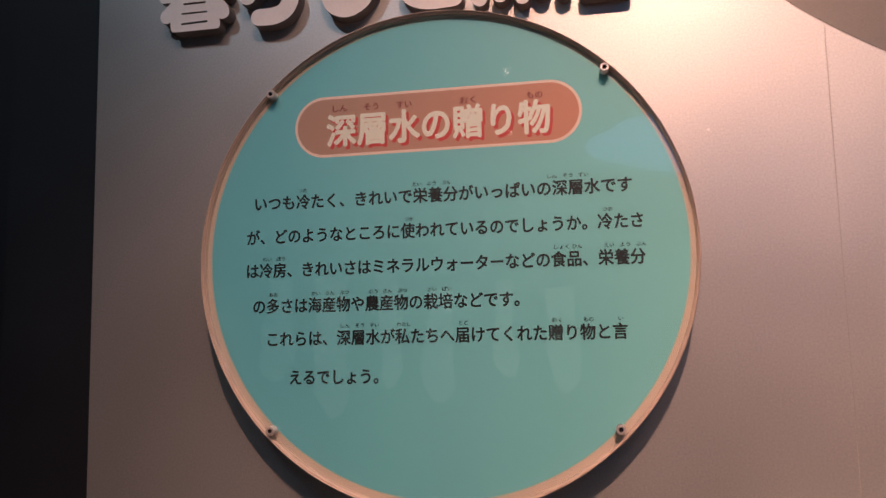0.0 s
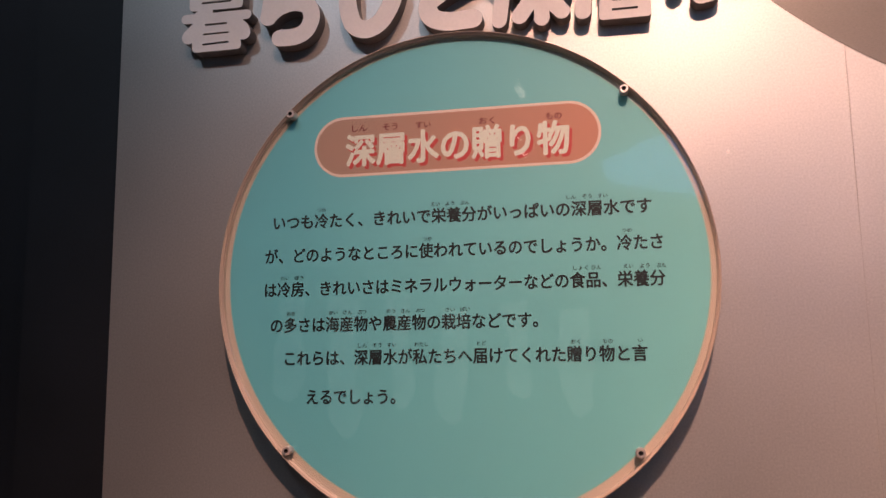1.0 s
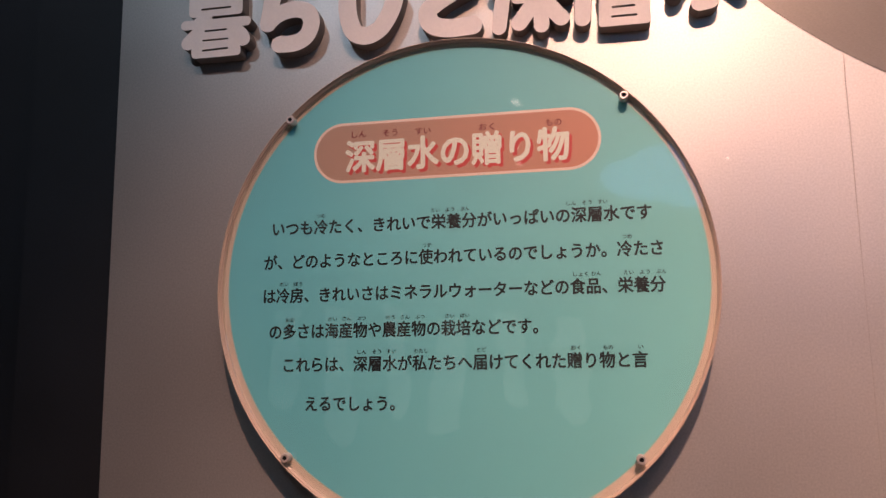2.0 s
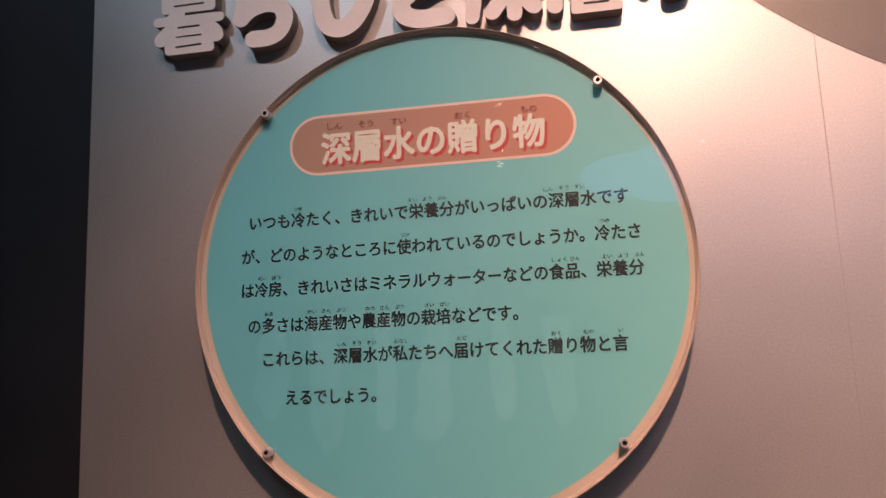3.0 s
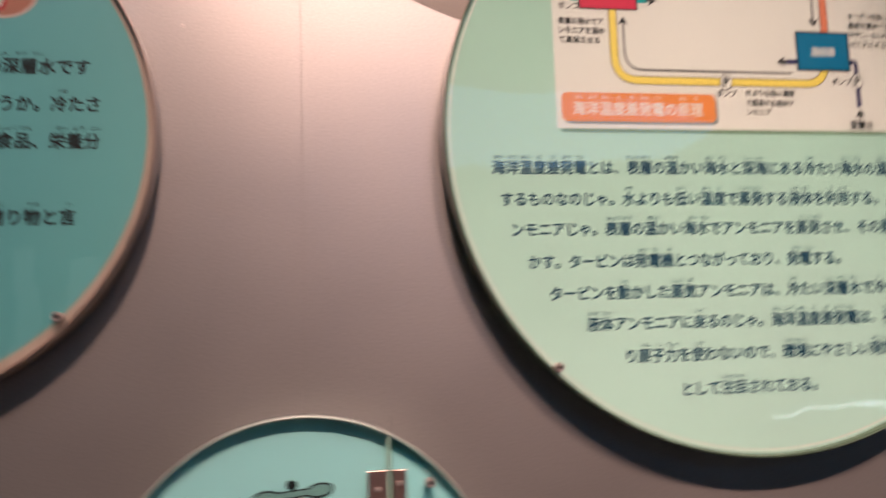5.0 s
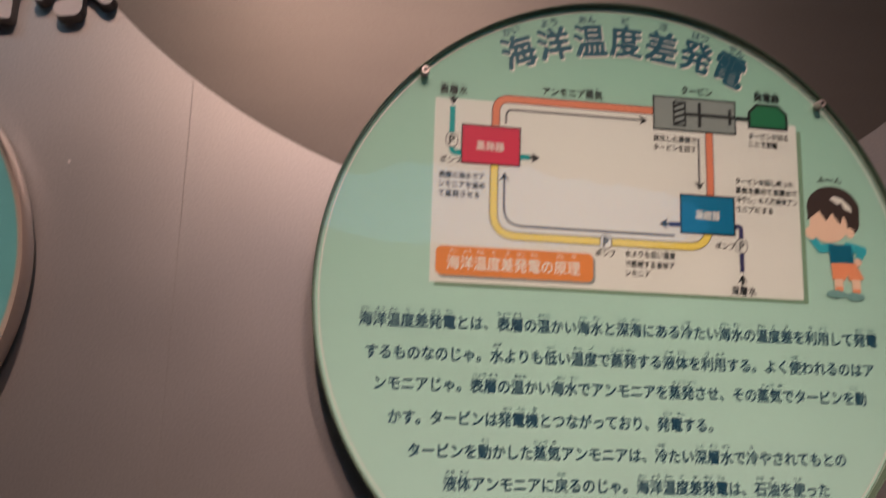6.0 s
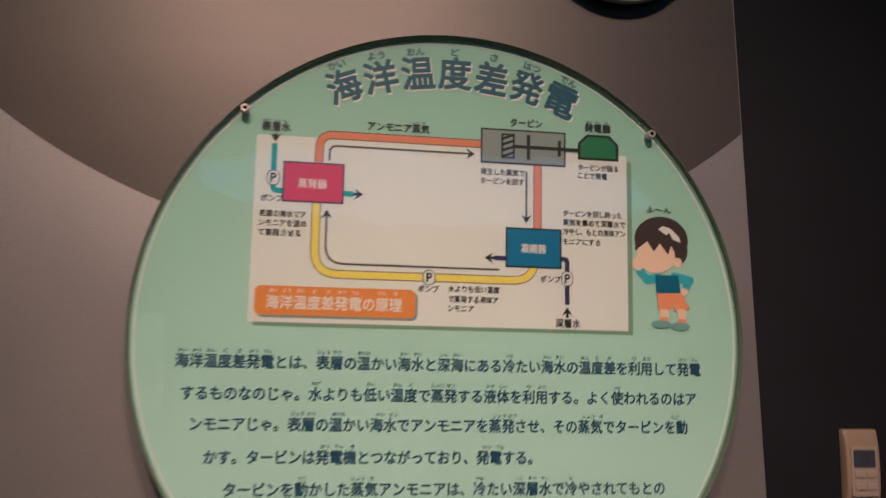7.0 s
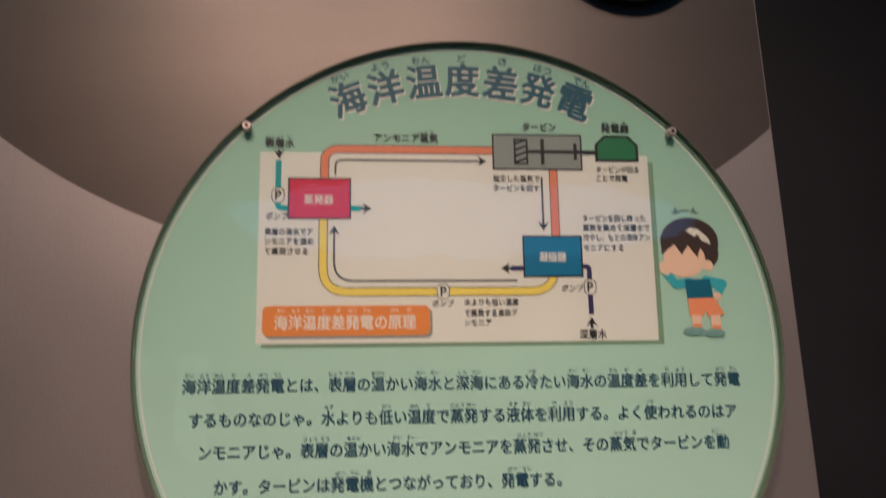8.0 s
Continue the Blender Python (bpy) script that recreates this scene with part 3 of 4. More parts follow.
for body, x0, x1, z, em in (
        ("表層水", 1.028, 1.066, 1.788, 0.0135), ("アンモニア蒸気", 1.169, 1.254, 1.797, 0.0132), ("タービン", 1.368, 1.414, 1.815, 0.0132), ("発電器", 1.476, 1.515, 1.8140, 0.0132),
        ("ポンプ", 1.031, 1.060, 1.6905, 0.0105), ("ポンプ", 1.243, 1.271, 1.5765, 0.0105), ("ポンプ", 1.412, 1.441, 1.5955, 0.0105),
        ("表層の海水でア", 1.030, 1.091, 1.670, 0.0098), ("ンモニアを温め", 1.030, 1.092, 1.6575, 0.0098), ("て蒸発させる", 1.030, 1.085, 1.6445, 0.0098),
        ("発生した蒸気で", 1.326, 1.389, 1.7425, 0.0098), ("タービンを回す", 1.326, 1.388, 1.7295, 0.0098),
        ("タービンが回る", 1.466, 1.525, 1.7560, 0.0098), ("ことで発電", 1.466, 1.509, 1.7440, 0.0098),
        ("タービンを回し終った", 1.444, 1.530, 1.6890, 0.0098), ("蒸気を集めて深層水で", 1.444, 1.535, 1.6760, 0.0098), ("冷やし、もとの液体アン", 1.444, 1.535, 1.6630, 0.0098), ("モニアにする", 1.444, 1.498, 1.6490, 0.0098),
        ("水よりも低い温度", 1.284, 1.355, 1.5780, 0.0098), ("で蒸発する液体ア", 1.284, 1.353, 1.5640, 0.0098), ("ンモニア", 1.284, 1.319, 1.5515, 0.0098),
        ("深層水", 1.433, 1.469, 1.5355, 0.0135)):
    part("diagram_writing", line(body, x0, x1, z, em, Y[5], 0.022), M_BLACK, dg)
tagged(part("diagram_reading", ruby([("ひょう", 1.034, 1.7965), ("そう", 1.047, 1.7965), ("すい", 1.060, 1.7965), ("じょう", 1.233, 1.8055), ("き", 1.246, 1.8055), ("はつ", 1.4825, 1.8225), ("でん", 1.4955, 1.8225), ("き", 1.5085, 1.8225)], 0.004, Y[5], 0.02), M_BLACK, dg), kind="stuff")
part("box_writing", line("蒸発器", 1.079, 1.117, 1.7125, 0.0135, Y[7], 0.02), M_WHITE, dg)
part("box_writing", line("凝縮器", 1.384, 1.420, 1.6370, 0.0135, Y[7], 0.02), M_WHITE, dg)
part("small_writing", line("ふ〜ん", 1.566, 1.604, 1.700, 0.0105, Y[2], 0.02), M_BLACK, s2)


def figure():
    """A printed figure as plain flat shapes in one mesh: hair, head, arms, vest, shorts, legs and shoes, with no face."""
    shapes = [(0, oval(1.5885, 1.6575, 0.0400, 0.0330)), (0, oval(1.6105, 1.6420, 0.0170, 0.0200)), (1, oval(1.6120, 1.6250, 0.0065, 0.0075)),
              (1, oval(1.5800, 1.6340, 0.0285, 0.0245)), (0, [(1.549, 1.640), (1.550, 1.664), (1.575, 1.676), (1.604, 1.668), (1.612, 1.640), (1.603, 1.650), (1.598, 1.636), (1.586, 1.652), (1.577, 1.640), (1.567, 1.654)]),
              (6, [(1.584, 1.672), (1.596, 1.664), (1.600, 1.668), (1.605, 1.659), (1.617, 1.654), (1.615, 1.662), (1.602, 1.674), (1.590, 1.677)]),
              (2, stroked((1.552, 1.618), (1.566, 1.600), 0.011)), (2, stroked((1.566, 1.600), (1.584, 1.603), 0.012)), (1, oval(1.5525, 1.6215, 0.0075, 0.0095, tilt=25)),
              (2, stroked((1.607, 1.605), (1.629, 1.600), 0.013)), (2, stroked((1.628, 1.600), (1.622, 1.586), 0.011)), (1, oval(1.6205, 1.5840, 0.0065, 0.0055)),
              (3, [(1.578, 1.607), (1.612, 1.607), (1.616, 1.580), (1.580, 1.578)]),
              (4, [(1.580, 1.581), (1.617, 1.582), (1.629, 1.560), (1.606, 1.557), (1.604, 1.566), (1.600, 1.557), (1.582, 1.558)]),
              (1, rounded(1.584, 1.597, 1.546, 1.559, 0.002)), (1, rounded(1.610, 1.623, 1.544, 1.559, 0.002)),
              (4, rounded(1.5845, 1.5965, 1.541, 1.548, 0.002)), (4, rounded(1.6105, 1.6225, 1.539, 1.546, 0.002)),
              (5, oval(1.5860, 1.5380, 0.0150, 0.0055)), (5, oval(1.6140, 1.5355, 0.0140, 0.0055))]
    out = bmesh.new()
    for k, (slot, pts) in enumerate(shapes):
        y = Y[2] - 0.00008 * k
        f = out.faces.new([out.verts.new((x, y, z)) for x, z in pts])
        f.material_index = slot
        out.normal_update()
        if f.normal.y > 0:
            f.normal_flip()
    return out


def stroked(a, b, width):
    """The outline of a short round-ended limb from a to b."""
    d = Vector(b) - Vector(a)
    turn = math.degrees(math.atan2(d.y, d.x))
    return oval(*b, width / 2, width / 2, 10, turn - 90, turn + 90) + oval(*a, width / 2, width / 2, 10, turn + 90, turn + 270)


part("printed_figure", figure(), [M_HAIR, M_SKIN, M_SHIRT, M_VEST, M_SHORTS, M_TAPGREY, M_WHITE], s2, "printed cartoon figure as plain coloured shapes")
cover(s2, 1.288, 1.518, 0.4085)
for x in (1.006, 1.570):
    for z in (1.226, 1.8065):
        screw(s2, x, z)

# tap sign with a hinged two-leaf cover
s3 = sign("tap_round_sign", 0.697, 0.958, 0.2235, 0.0034, M_TEALB, M_TEALF, "light teal round sign with printed grey tap and hinged cover", lip=0.0018, front=-0.058, ledge=0.0012)
part("white_disc", flat(oval(0.6980, 0.9910, 0.097, 0.097, 64), Y[1]), M_TAPWHITE, s3, "ivory printed disc")
tap = part("printed_tap", merged(flat(oval(0.6550, 1.0895, 0.0165, 0.0085, tilt=8), Y[3]), flat(oval(0.7170, 1.0955, 0.0165, 0.0085, tilt=8), Y[3] - 0.00004),
                                 stroke([(0.6550, 1.0895), (0.6860, 1.0925), (0.7170, 1.0955)], 0.0092, Y[3] - 0.00008), flat(oval(0.6850, 1.1030, 0.0062, 0.0055), Y[3] - 0.00012)), M_BLACK, s3, "dark outline of a printed tap")
part("tap_handle", merged(flat(oval(0.6550, 1.0895, 0.0140, 0.0062, tilt=8), Y[4]), flat(oval(0.7170, 1.0955, 0.0140, 0.0062, tilt=8), Y[4] - 0.00003),
                          stroke([(0.6550, 1.0895), (0.6860, 1.0925), (0.7170, 1.0955)], 0.0058, Y[4] - 0.00006)), M_TAPGREY, tap, "grey-blue tap handle")
part("tap_neck", merged(flat([(0.6800, 1.090), (0.6985, 1.091), (0.7010, 1.072), (0.6770, 1.072)], Y[2]), flat(oval(0.6890, 1.0690, 0.0250, 0.0075, tilt=-4), Y[2] - 0.00004),
                        flat(oval(0.6875, 1.0530, 0.0200, 0.0110), Y[2] - 0.00008)), M_TAPPALE, tap, "pale grey tap neck")
part("tap_neck_lines", merged(stroke(oval(0.6890, 1.0690, 0.0250, 0.0075, 24, 180, 360, -4), 0.0012, Y[3]), stroke(oval(0.6875, 1.0540, 0.0200, 0.0110, 24, 190, 350), 0.0012, Y[3] - 0.00004),
                              stroke([(0.6790, 1.088), (0.6770, 1.074)], 0.001, Y[3]), stroke([(0.6990, 1.088), (0.7010, 1.074)], 0.001, Y[3])), M_TAPGREY, tap)
part("tap_body", merged(flat(oval(0.6440, 1.0230, 0.0240, 0.0220), Y[4]), flat(oval(0.6860, 1.0320, 0.0400, 0.0190, tilt=8), Y[4] - 0.00004),
                        flat(oval(0.7265, 1.0400, 0.0180, 0.0280, tilt=25), Y[4] - 0.00008)), M_TAPPALE, tap, "pale grey tap body")
part("tap_shade", merged(flat(oval(0.6900, 1.0290, 0.0260, 0.0170, tilt=10), Y[5]), flat(oval(0.7140, 1.0310, 0.0150, 0.0190, tilt=15), Y[5] - 0.00004), flat(oval(0.6660, 1.0120, 0.0160, 0.0140), Y[5] - 0.00008)), M_TAPGREY, tap, "grey-blue shaded tap body")
part("tap_lines", merged(stroke([(0.660, 1.034), (0.678, 1.044), (0.692, 1.040), (0.698, 1.022)], 0.0022, Y[6], 0.01), stroke([(0.648, 1.022), (0.664, 1.020), (0.676, 1.008)], 0.0032, Y[6], 0.006),
                         stroke([(0.731, 1.050), (0.7375, 1.036), (0.736, 1.016)], 0.0045, Y[6], 0.01), stroke([(0.718, 1.048), (0.7235, 1.034), (0.720, 1.014)], 0.0024, Y[6], 0.01),
                         stroke([(0.706, 1.046), (0.712, 1.032), (0.708, 1.012)], 0.0020, Y[6], 0.01), stroke([(0.682, 1.010), (0.700, 1.006), (0.716, 1.010)], 0.0030, Y[6], 0.006),
                         stroke(oval(0.6440, 1.0230, 0.0240, 0.0220, 30, 60, 220), 0.0012, Y[6] - 0.00004)), M_BLACK, tap)


def leaf(x0, x1, y0, y1):
    """The part of a clear disc between two uprights."""
    r, cx, cz = 0.2195, 0.697, 0.958
    pts = [(min(max(x, x0), x1), z) for x, z in oval(cx, cz, r, r, 160)]
    clean = []
    for p in pts:
        if not clean or (Vector(p) - Vector(clean[-1])).length > 1e-5:
            clean.append(p)
    bm = flat(clean, y0)
    got = bmesh.ops.extrude_face_region(bm, geom=bm.faces[:])
    bmesh.ops.translate(bm, verts=[g for g in got["geom"] if isinstance(g, bmesh.types.BMVert)], vec=(0, y1 - y0, 0))
    bmesh.ops.dissolve_degenerate(bm, dist=1e-5, edges=bm.edges)
    bmesh.ops.recalc_face_normals(bm, faces=bm.faces)
    return bm


cover(s3, 0, 0, 0, "cover_leaf", leaf(0.48, 0.7953, -0.0428, -0.0462))
cover(s3, 0, 0, 0, "cover_leaf", leaf(0.7998, 0.93, -0.0428, -0.0462))
zt = 0.958 + math.sqrt(0.2195 ** 2 - 0.100 ** 2)
part("leaf_edge", box(0.7948, 0.7978, -0.0545, -0.0420, 1.060, zt + 0.004, 0.0005), M_EDGE, s3, "pale green polished edge of the cover")
part("leaf_edge", box(0.7952, 0.7976, -0.0505, -0.0420, 0.78, 1.0598, 0.0004), M_EDGEDARK, s3, "dark green polished edge of the cover")
part("leaf_edge", box(0.7980, 0.7997, -0.0496, -0.0420, 0.78, zt + 0.002, 0.0004), M_EDGEDARK, s3, "dark green polished edge of the cover")
hinge = part("hinge", box(0.7720, 0.7946, -0.0530, -0.0503, 1.0790, 1.1155, 0.0008), M_HINGE, s3, "small metal hinge with two plates", False)
# dark block shaped to stand in for the shadow behind and below the hinge
part("hinge_shade_block", box(0.7738, 0.8150, -0.0503, -0.0466, 1.0730, 1.1150, 0.0006), M_EDGEDARK, hinge, "dark green block in place of shade under the hinge")
part("hinge_plate", box(0.7999, 0.8165, -0.0530, -0.0503, 1.0790, 1.1155, 0.0008), M_HINGE, hinge)
for x, z in ((0.783, 1.0940), (0.8085, 1.1000)):
    part("hinge_screw", lathe(x, z, [(0, -0.0552), (0.0022, -0.0550), (0.0036, -0.0532), (0.0036, -0.0525)], 16, False), M_STEEL, hinge, smooth=True)
for x, z in ((0.542, 1.077), (0.844, 1.099), (0.562, 0.795), (0.838, 0.795)):
    screw(s3, x, z, -0.046)

# blank small signs
s4 = sign("small_round_sign", 0.346, 0.984, 0.062, 0.0035, M_PEBBLE, M_TEALF, "small frosted pale round sign")
cover(s4, 0.346, 0.984, 0.0585)
s5 = thing("plain_round_sign", 1.542, 0.0, 2.139, "plain pale grey-green round disc on the panel", "round sign", "round signs on the panel")
part("spacer", lathe(1.542, 2.139, [(0, 0), (0.09, 0), (0.09, -0.018), (0, -0.018)], 64, False), M_BACK, s5, smooth=True)
part("disc", lathe(1.542, 2.139, [(0, -0.018), (0.1228, -0.018), (0.1243, -0.0195), (0.1243, -0.0285), (0.1231, -0.030), (0, -0.030)], 128, False), M_PALE, s5, smooth=True)

# cut-out headline letters standing on the panel, each one board sawn from round-ended strokes and blocks, in millimetres
LETTER_DEPTH = 0.022


def capsule(points, width, y, depth, radius):
    """A round-ended solid stroke, its front depth before y."""
    ps = bent(points, radius) if len(points) > 2 else [Vector(p) for p in points]
    bm = bmesh.new()
    left, right = [], []
    for i, p in enumerate(ps):
        d = (ps[min(i + 1, len(ps) - 1)] - ps[max(i - 1, 0)]).normalized()
        o = Vector((-d.y, d.x)) * width / 2
        left.append(bm.verts.new((p.x + o.x, y, p.y + o.y)))
        right.append(bm.verts.new((p.x - o.x, y, p.y - o.y)))
    for k in range(len(ps) - 1):
        bm.faces.new((left[k], left[k + 1], right[k + 1], right[k]))
    for end, inner, a, b in ((ps[0], ps[1], right[0], left[0]), (ps[-1], ps[-2], left[-1], right[-1])):
        d = (end - inner).normalized()
        u = Vector((b.co.x, b.co.z)) - end
        arc = []
        for k in range(1, 8):
            t = math.pi * k / 8
            q = end + u * -math.cos(t) + d * (width / 2) * math.sin(t)
            arc.append(bm.verts.new((q.x, y, q.y)))
        bm.faces.new([a] + arc + [b])
    bmesh.ops.recalc_face_normals(bm, faces=bm.faces)
    got = bmesh.ops.extrude_face_region(bm, geom=bm.faces[:])
    bmesh.ops.translate(bm, verts=[g for g in got["geom"] if isinstance(g, bmesh.types.BMVert)], vec=(0, -depth, 0))
    bmesh.ops.recalc_face_normals(bm, faces=bm.faces)
    for f in bm.faces:
        f.material_index = 0 if abs(f.normal.y) > 0.8 else 1
        f.smooth = abs(f.normal.y) <= 0.8
    return bm


def block(corners, radius, y, depth):
    """A solid slab with four rounded corners, its front depth before y."""
    out = []
    for i in range(4):
        a, b, c = Vector(corners[i - 1]), Vector(corners[i]), Vector(corners[(i + 1) % 4])
        p, q = b + (a - b).normalized() * radius, b + (c - b).normalized() * radius
        out += [(1 - t) ** 2 * p + 2 * t * (1 - t) * b + t * t * q for t in (k / 6 for k in range(7))]
    bm = flat([(p.x, p.y) for p in out], y)
    got = bmesh.ops.extrude_face_region(bm, geom=bm.faces[:])
    bmesh.ops.translate(bm, verts=[g for g in got["geom"] if isinstance(g, bmesh.types.BMVert)], vec=(0, -depth, 0))
    bmesh.ops.recalc_face_normals(bm, faces=bm.faces)
    return bm


def solid(bm, name):
    return new(name, mesh_of(bm, name))


def cut(ob, other, operation):
    """The exact union or difference of two solids, as a fresh mesh; both solids are used up."""
    mod = ob.modifiers.new("cut", "BOOLEAN")
    mod.operation, mod.solver, mod.object, mod.use_self = operation, "EXACT", other, operation == "UNION"
    bpy.context.view_layer.update()
    me = bpy.data.meshes.new_from_object(ob.evaluated_get(bpy.context.evaluated_depsgraph_get()))
    for o in (ob, other):
        data = o.data
        bpy.data.objects.remove(o)
        bpy.data.meshes.remove(data)
    return new("letter_solid", me)


def letter(x0, z0, shapes, slits=()):
    """shapes: (width, points) for a stroke, ("block", corner radius, points) for a slab; slits are sawn through."""
    def at(points):
        return [(x0 + x / 1000, z0 + z / 1000) for x, z in points]

    def made(shape, y, depth):
        if shape[0] == "block":
            return block(at(shape[2]), shape[1] / 1000, y, depth)
        return capsule(at(shape[1]), shape[0] / 1000, y, depth, 0.016)

    solids = [made(sh, 0.0, LETTER_DEPTH) for sh in shapes]
    whole = solid(solids[0], "letter_solid")
    for bm in solids[1:]:
        whole = cut(whole, solid(bm, "letter_solid"), "UNION")
    for sl in slits:
        whole = cut(whole, solid(made(sl, 0.01, LETTER_DEPTH + 0.02), "letter_solid"), "DIFFERENCE")
    me = whole.data
    xs = [x for sh in shapes for x, z in sh[-1]]
    e = thing("headline_letter", x0 + (min(xs) + max(xs)) / 2000, 0.0, z0, "cream cut-out letter with shade-coloured sides on the panel", "letter", "headline letters")
    for name, front, mat in (("face", True, M_LETTER), ("side", False, M_SIDE_SHADE)):
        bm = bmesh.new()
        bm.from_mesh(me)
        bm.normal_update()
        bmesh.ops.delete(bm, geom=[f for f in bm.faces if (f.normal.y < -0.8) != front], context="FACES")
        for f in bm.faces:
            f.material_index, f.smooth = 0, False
        part(name, bm, mat, e, "" if front else "letter side with shade put into its colour")
    bpy.data.objects.remove(whole)
    bpy.data.meshes.remove(me)


letter(-0.179, 1.849, [
    ("block", 7.5, [(9, 114), (91, 112), (92, 61), (10, 62)]), ("block", 7.5, [(14, 45), (86, 44), (91, 0), (16, 0)]), (14.2, [(5, 51), (98, 50)]),
    (20.9, [(34, 45), (15, 29), (10, 24)]), (20.1, [(78, 42), (92, 29), (94, 23)]), (15.1, [(0, 122), (100, 121)]), (15.1, [(27, 137), (28, 112)]), (15.1, [(71, 136), (71, 111)]),
    (12.0, [(24, 56), (40, 60)])],
    [(2.9, [(30, 73), (73, 73)]), (2.5, [(48, 58.5), (99, 59)]), (2.9, [(36, 40), (67, 40)]), (2.5, [(33, 26), (70, 26)]), (2.9, [(33, 11), (70, 12)]), (2.9, [(29, 93), (73, 93)])])
letter(-0.049, 1.858, [
    (25.1, [(11, 97), (1, 33)]), (24.3, [(0, 33), (15, 46), (39, 52), (60, 46), (66, 27), (57, 7), (40, 0), (18, 1)]), (23.4, [(26, 111), (55, 99)])])
letter(0.067, 1.858, [(25.5, [(0, 104), (0, 35), (9, 7), (28, 0), (47, 9), (62, 33), (68, 55)])])
letter(0.178, 1.859, [(25.9, [(60, 62), (25, 46), (0, 28), (5, 8), (28, 0), (63, 2)]), (23.4, [(12, 89), (20, 53)])])
letter(0.271, 1.852, [
    (20.1, [(11, 43), (5, 2)]), (18.4, [(0, 78), (10, 69)]), (18.4, [(1, 59), (11, 51)]), (20.1, [(62, 69), (61, 0)]), (21.8, [(51, 31), (32, 6)]), (21.8, [(71, 27), (87, 8)]),
    (16.7, [(30, 41), (95, 42)]), (16.7, [(32, 78), (99, 78)]), (15.1, [(32, 78), (30, 67)]), (15.1, [(99, 78), (98, 67)]), (15.1, [(50, 68), (40, 59)]), (15.1, [(78, 67), (88, 60)])])
letter(0.385, 1.842, [
    (20.9, [(2, 93), (3, 49), (0, 14)]), ("block", 5.9, [(22, 42), (86, 42), (86, 0), (20, 0)]), ("block", 5.0, [(21, 74), (90, 74), (89, 41), (20, 41)]),
    (15.1, [(2, 94), (89, 93)]), (13.4, [(88, 93), (87, 76)]), (12.0, [(14, 79), (84, 78)])],
    [(2.9, [(39, 26), (66, 26)]), (2.9, [(38, 13), (68, 13)]), (2.5, [(35, 57), (75, 57)]), (2.5, [(30, 42), (80, 42)])])
letter(0.502, 1.863, [
    (21.0, [(39, 138), (44, 4)]), (22.4, [(42, 2), (30, 0)]), (20.3, [(1, 71), (20, 71), (17, 49), (0, 18)]), (19.5, [(78, 74), (50, 50)]), (21.0, [(48, 52), (82, 21)])])

# wall controller on the black wall
tc = thing("wall_controller", 1.980, 0.10, 1.263, "cream plastic wall controller with dark display on black wall", "controller")


def controller_body():
    """A rounded case whose front bows out in the middle."""
    bm = box(1.944, 2.007, 0.084, 0.0999, 1.265, 1.386, 0.0)
    bmesh.ops.subdivide_edges(bm, edges=[e for e in bm.edges if abs(e.verts[0].co.z - e.verts[1].co.z) > 0.05], cuts=6)
    for v in bm.verts:
        if v.co.y < 0.09:
            v.co.x += 0.0025 if v.co.x < 1.975 else -0.0025
            v.co.y += 0.007 * (abs(v.co.z - 1.3255) / 0.0605) ** 3
    bmesh.ops.bevel(bm, geom=[e for e in bm.edges if e.calc_face_angle(0) > 0.7], offset=0.0025, segments=3, affect="EDGES", profile=0.5)
    return bm


part("body", controller_body(), M_PLASTIC, tc, smooth=True)
part("face_plate", box(1.953, 1.998, 0.0825, 0.0850, 1.283, 1.360, 0.0005), M_KEY, tc, "grey-beige face plate")
part("display", box(1.957, 1.994, 0.0812, 0.0830, 1.328, 1.355, 0.0005), M_LCD, tc, "dark liquid crystal display")
for x, z in ((1.966, 1.317), (1.986, 1.317), (1.966, 1.298), (1.986, 1.298)):
    part("button", box(x - 0.0085, x + 0.0085, 0.0806, 0.0830, z - 0.005, z + 0.005, 0.001), M_KEY, tc)

# spotlights under the ceiling and screens opposite, seen only as reflections
def fixture(x, y, z, target, lens=False):
    e = thing("spotlight", x, y, 3.6, "black track spotlight under the ceiling", "spotlight", "ceiling spotlights")
    part("stem", box(x - 0.012, x + 0.012, y - 0.012, y + 0.012, z + 0.09, 3.6, 0.002), M_BLACKMETAL, e)
    can = lathe(0, 0, [(0, -0.10), (0.05, -0.10), (0.055, -0.09), (0.055, -0.02), (0.051, -0.02), (0.051, -0.09), (0, -0.09)], 32, False)
    m = look((x, y, z), target)
    for v in can.verts:
        v.co = m @ Vector((v.co.x, v.co.z, -v.co.y - 0.06))
    part("can", can, M_BLACKMETAL, e, smooth=True)
    if lens:
        disc = lathe(0, 0, [(0, -0.074), (0.008, -0.072), (0.009, -0.070), (0.009, -0.066), (0, -0.066)], 24, False)
        for v in disc.verts:
            v.co = m @ Vector((v.co.x, v.co.z, -v.co.y - 0.11))
        part("lens", disc, M_LAMP, e, "glowing lamp lens")


fixture(0.70, -2.35, 3.35, (0.74, 0.0, 0.60))
fixture(1.32, -2.35, 3.35, (1.80, 0.0, 0.70))
fixture(-0.55, -1.90, 3.25, (-0.30, 0.0, 2.10))
fixture(0.23, -3.45, 3.20, (0.33, -0.05, 1.78), True)


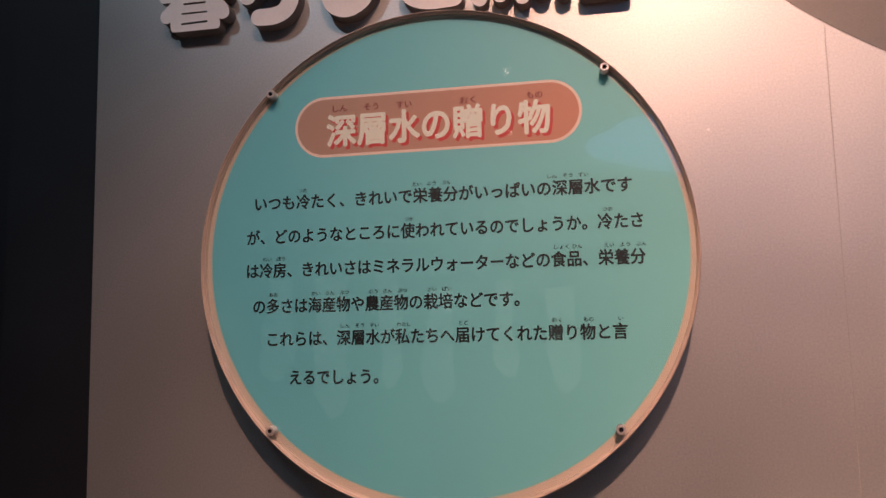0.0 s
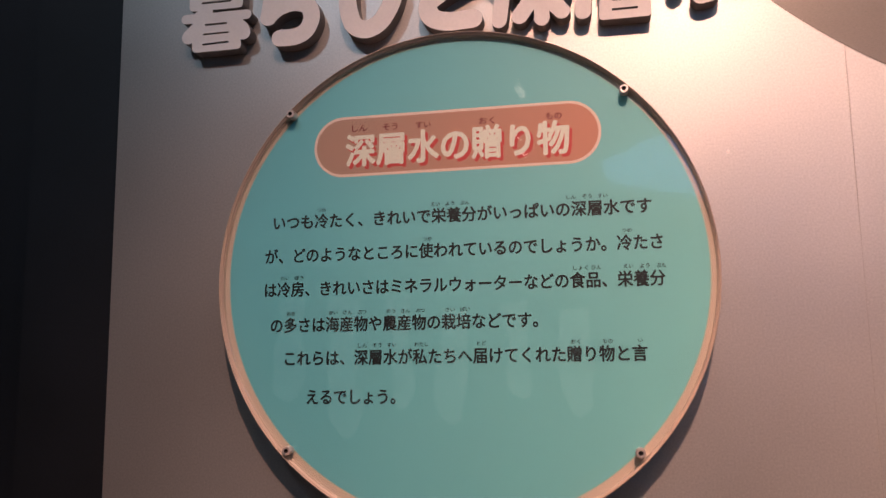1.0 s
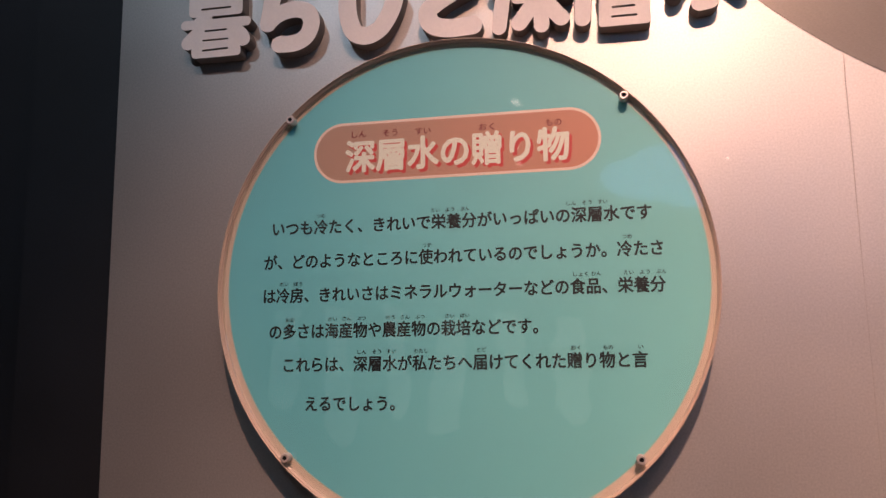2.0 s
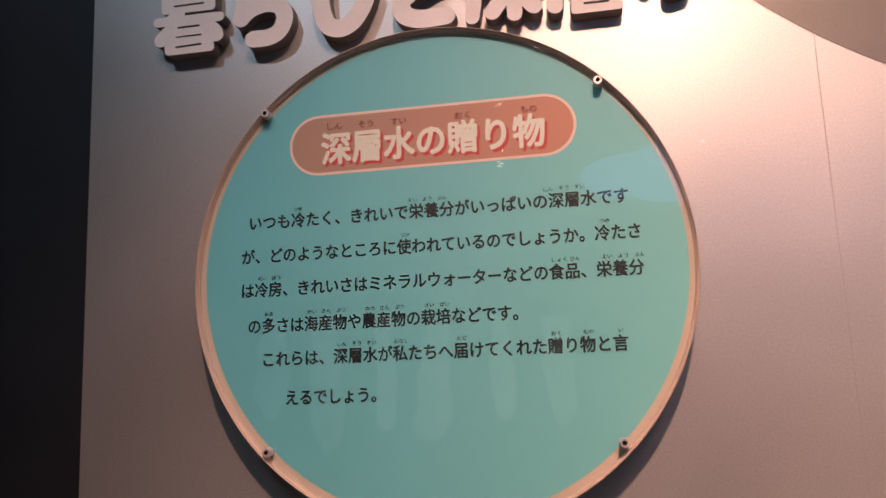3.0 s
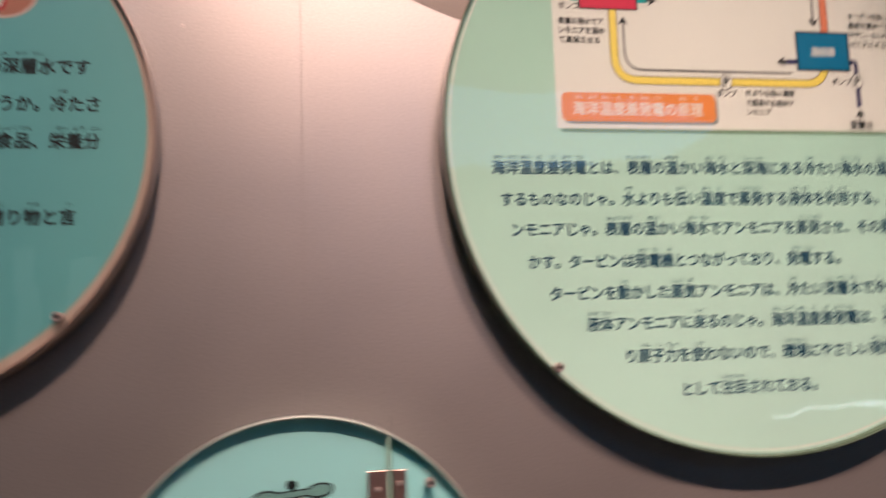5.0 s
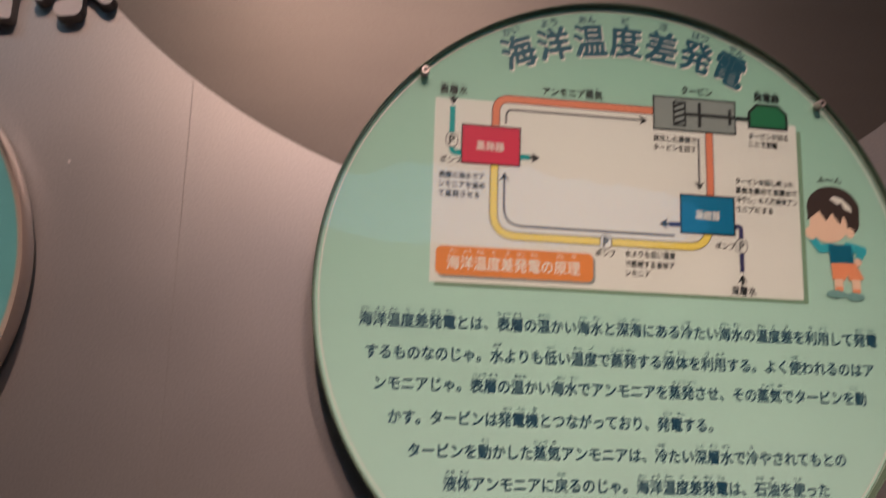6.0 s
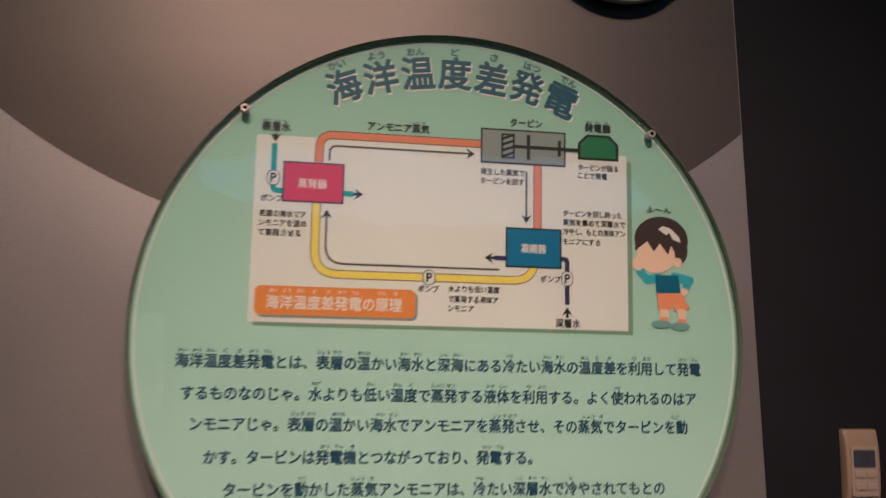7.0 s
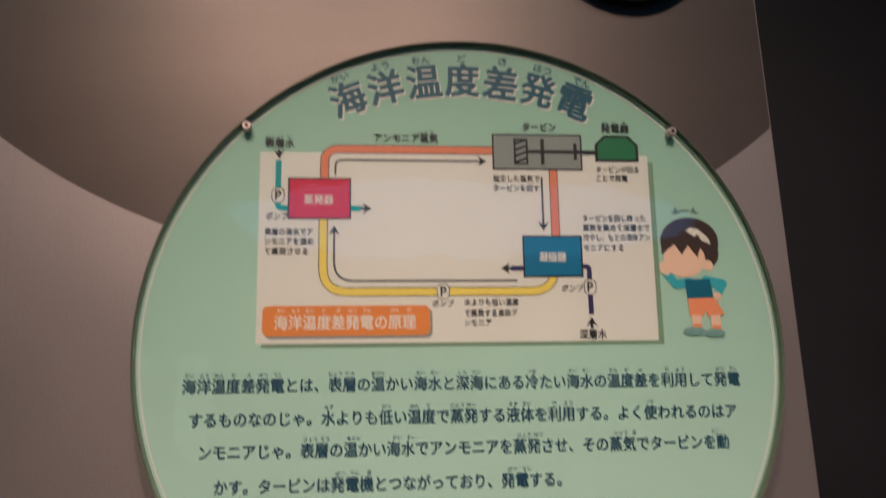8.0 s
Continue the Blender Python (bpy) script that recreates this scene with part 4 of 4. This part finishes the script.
def wall_lamp(x, z, r):
    e = thing("wall_lamp", x, -3.6, z, "small glowing display lamp on the black wall", "lamp", "small lamps opposite")
    part("socket", lathe(x, z, [(0, -3.6), (r * 1.5, -3.6), (r * 1.5, -3.56), (r, -3.55), (0, -3.55)], 24, False), M_BLACKMETAL, e, smooth=True)
    part("bulb", lathe(x, z, [(r * 0.95, -3.551), (r * 0.9, -3.540), (r * 0.5, -3.530), (0, -3.528)], 24, False), M_BULB, e, "glowing bulb", True)


for x, z, r in ((-0.03, 2.955, 0.014), (-0.02, 2.68, 0.010), (-0.02, 2.59, 0.012)):
    wall_lamp(x, z, r)


# unseen housing made up to go around the added fill lamp
def fill_light_housing(x0, x1, y0, y1):
    e = thing("fill_light_housing", (x0 + x1) / 2, (y0 + y1) / 2, 3.6, "made-up long white housing with a black frame for the fill lamp", "ceiling light")
    part("frame", box(x0 - 0.03, x1 + 0.03, y0 - 0.03, y1 + 0.03, 3.56, 3.6, 0.004), M_BLACKMETAL, e)
    part("diffuser", box(x0, x1, y0, y1, 3.545, 3.5605, 0.002), M_BOARD, e, "white diffuser")


fill_light_housing(-0.1, 2.3, -2.3, -1.9)


def wall_screen(cx, cz, rx, rz):
    e = thing("wall_screen", cx, -3.6, cz - rz, "glowing pale blue oval screen on the black wall", "screen")

    def rounded_slab(k, y0, y1):
        bm = lathe(0, 0, [(0, y0), (1 + k, y0), (1 + k, y1), (0, y1)], 96, False)
        for v in bm.verts:
            v.co = Vector((cx + v.co.x * rx, v.co.y, cz + v.co.z * rz))
        return bm
    part("housing", rounded_slab(0.06, -3.6, -3.552), M_BLACKMETAL, e)
    part("picture", rounded_slab(0.0, -3.555, -3.546), M_SCREEN, e, "glowing blue picture")


wall_screen(1.75, 2.48, 1.34, 0.23)


def added_banner(x, z0, z1, width, lean):
    """An added pale cloth strip with a rounded foot on a thin rod, for streaks reflected in the covers."""
    e = thing("added_banner", x, -3.54, z0, "added pale cloth strip with rounded foot, for streaks reflected in the sign covers", "banner", "banners opposite")
    h = width / 2
    foot = oval(0, z0 + h * 1.6, h, h * 1.6, 24, 180, 360)
    outline = foot + [(h * 0.8, z1), (-h * 0.8, z1)]
    bm = flat([(x + u + lean * (z - z1), z) for u, z in outline], -3.53)
    got = bmesh.ops.extrude_face_region(bm, geom=bm.faces[:])
    bmesh.ops.translate(bm, verts=[g for g in got["geom"] if isinstance(g, bmesh.types.BMVert)], vec=(0, -0.004, 0))
    bmesh.ops.recalc_face_normals(bm, faces=bm.faces)
    part("cloth", bm, M_CLOTH, e)
    part("rod", box(x - h, x + h, -3.6, -3.525, z1 - 0.006, z1 + 0.006, 0.002), M_BLACKMETAL, e)


# number and places made up; unseen except as pale streaks in the covers
for x, z0, z1, width, lean in ((-1.38, 1.22, 1.78, 0.17, 0.04), (-1.06, 1.03, 1.80, 0.20, 0.0), (-0.74, 1.16, 1.80, 0.13, -0.03), (-0.44, 1.08, 1.74, 0.19, 0.02), (-0.08, 1.20, 1.76, 0.14, 0.0), (0.22, 1.12, 1.72, 0.18, -0.04)):
    added_banner(x, z0, z1, width, lean)
# spotlight can made up for the added banner lamp
fixture(-0.55, -2.55, 3.35, (-0.58, -3.55, 1.40))


def light_strip(x0, x1, z):
    e = thing("light_strip", (x0 + x1) / 2, -3.6, z, "thin white light strip on the black wall", "light strip")
    part("channel", box(x0 - 0.01, x1 + 0.01, -3.6, -3.575, z - 0.025, z + 0.025, 0.003), M_BLACKMETAL, e)
    part("tube", box(x0, x1, -3.577, -3.565, z - 0.012, z + 0.012, 0.003), glow("strip_glow", (0.85, 0.95, 1.0), 5.0), e)


light_strip(3.35, 4.30, 0.80)
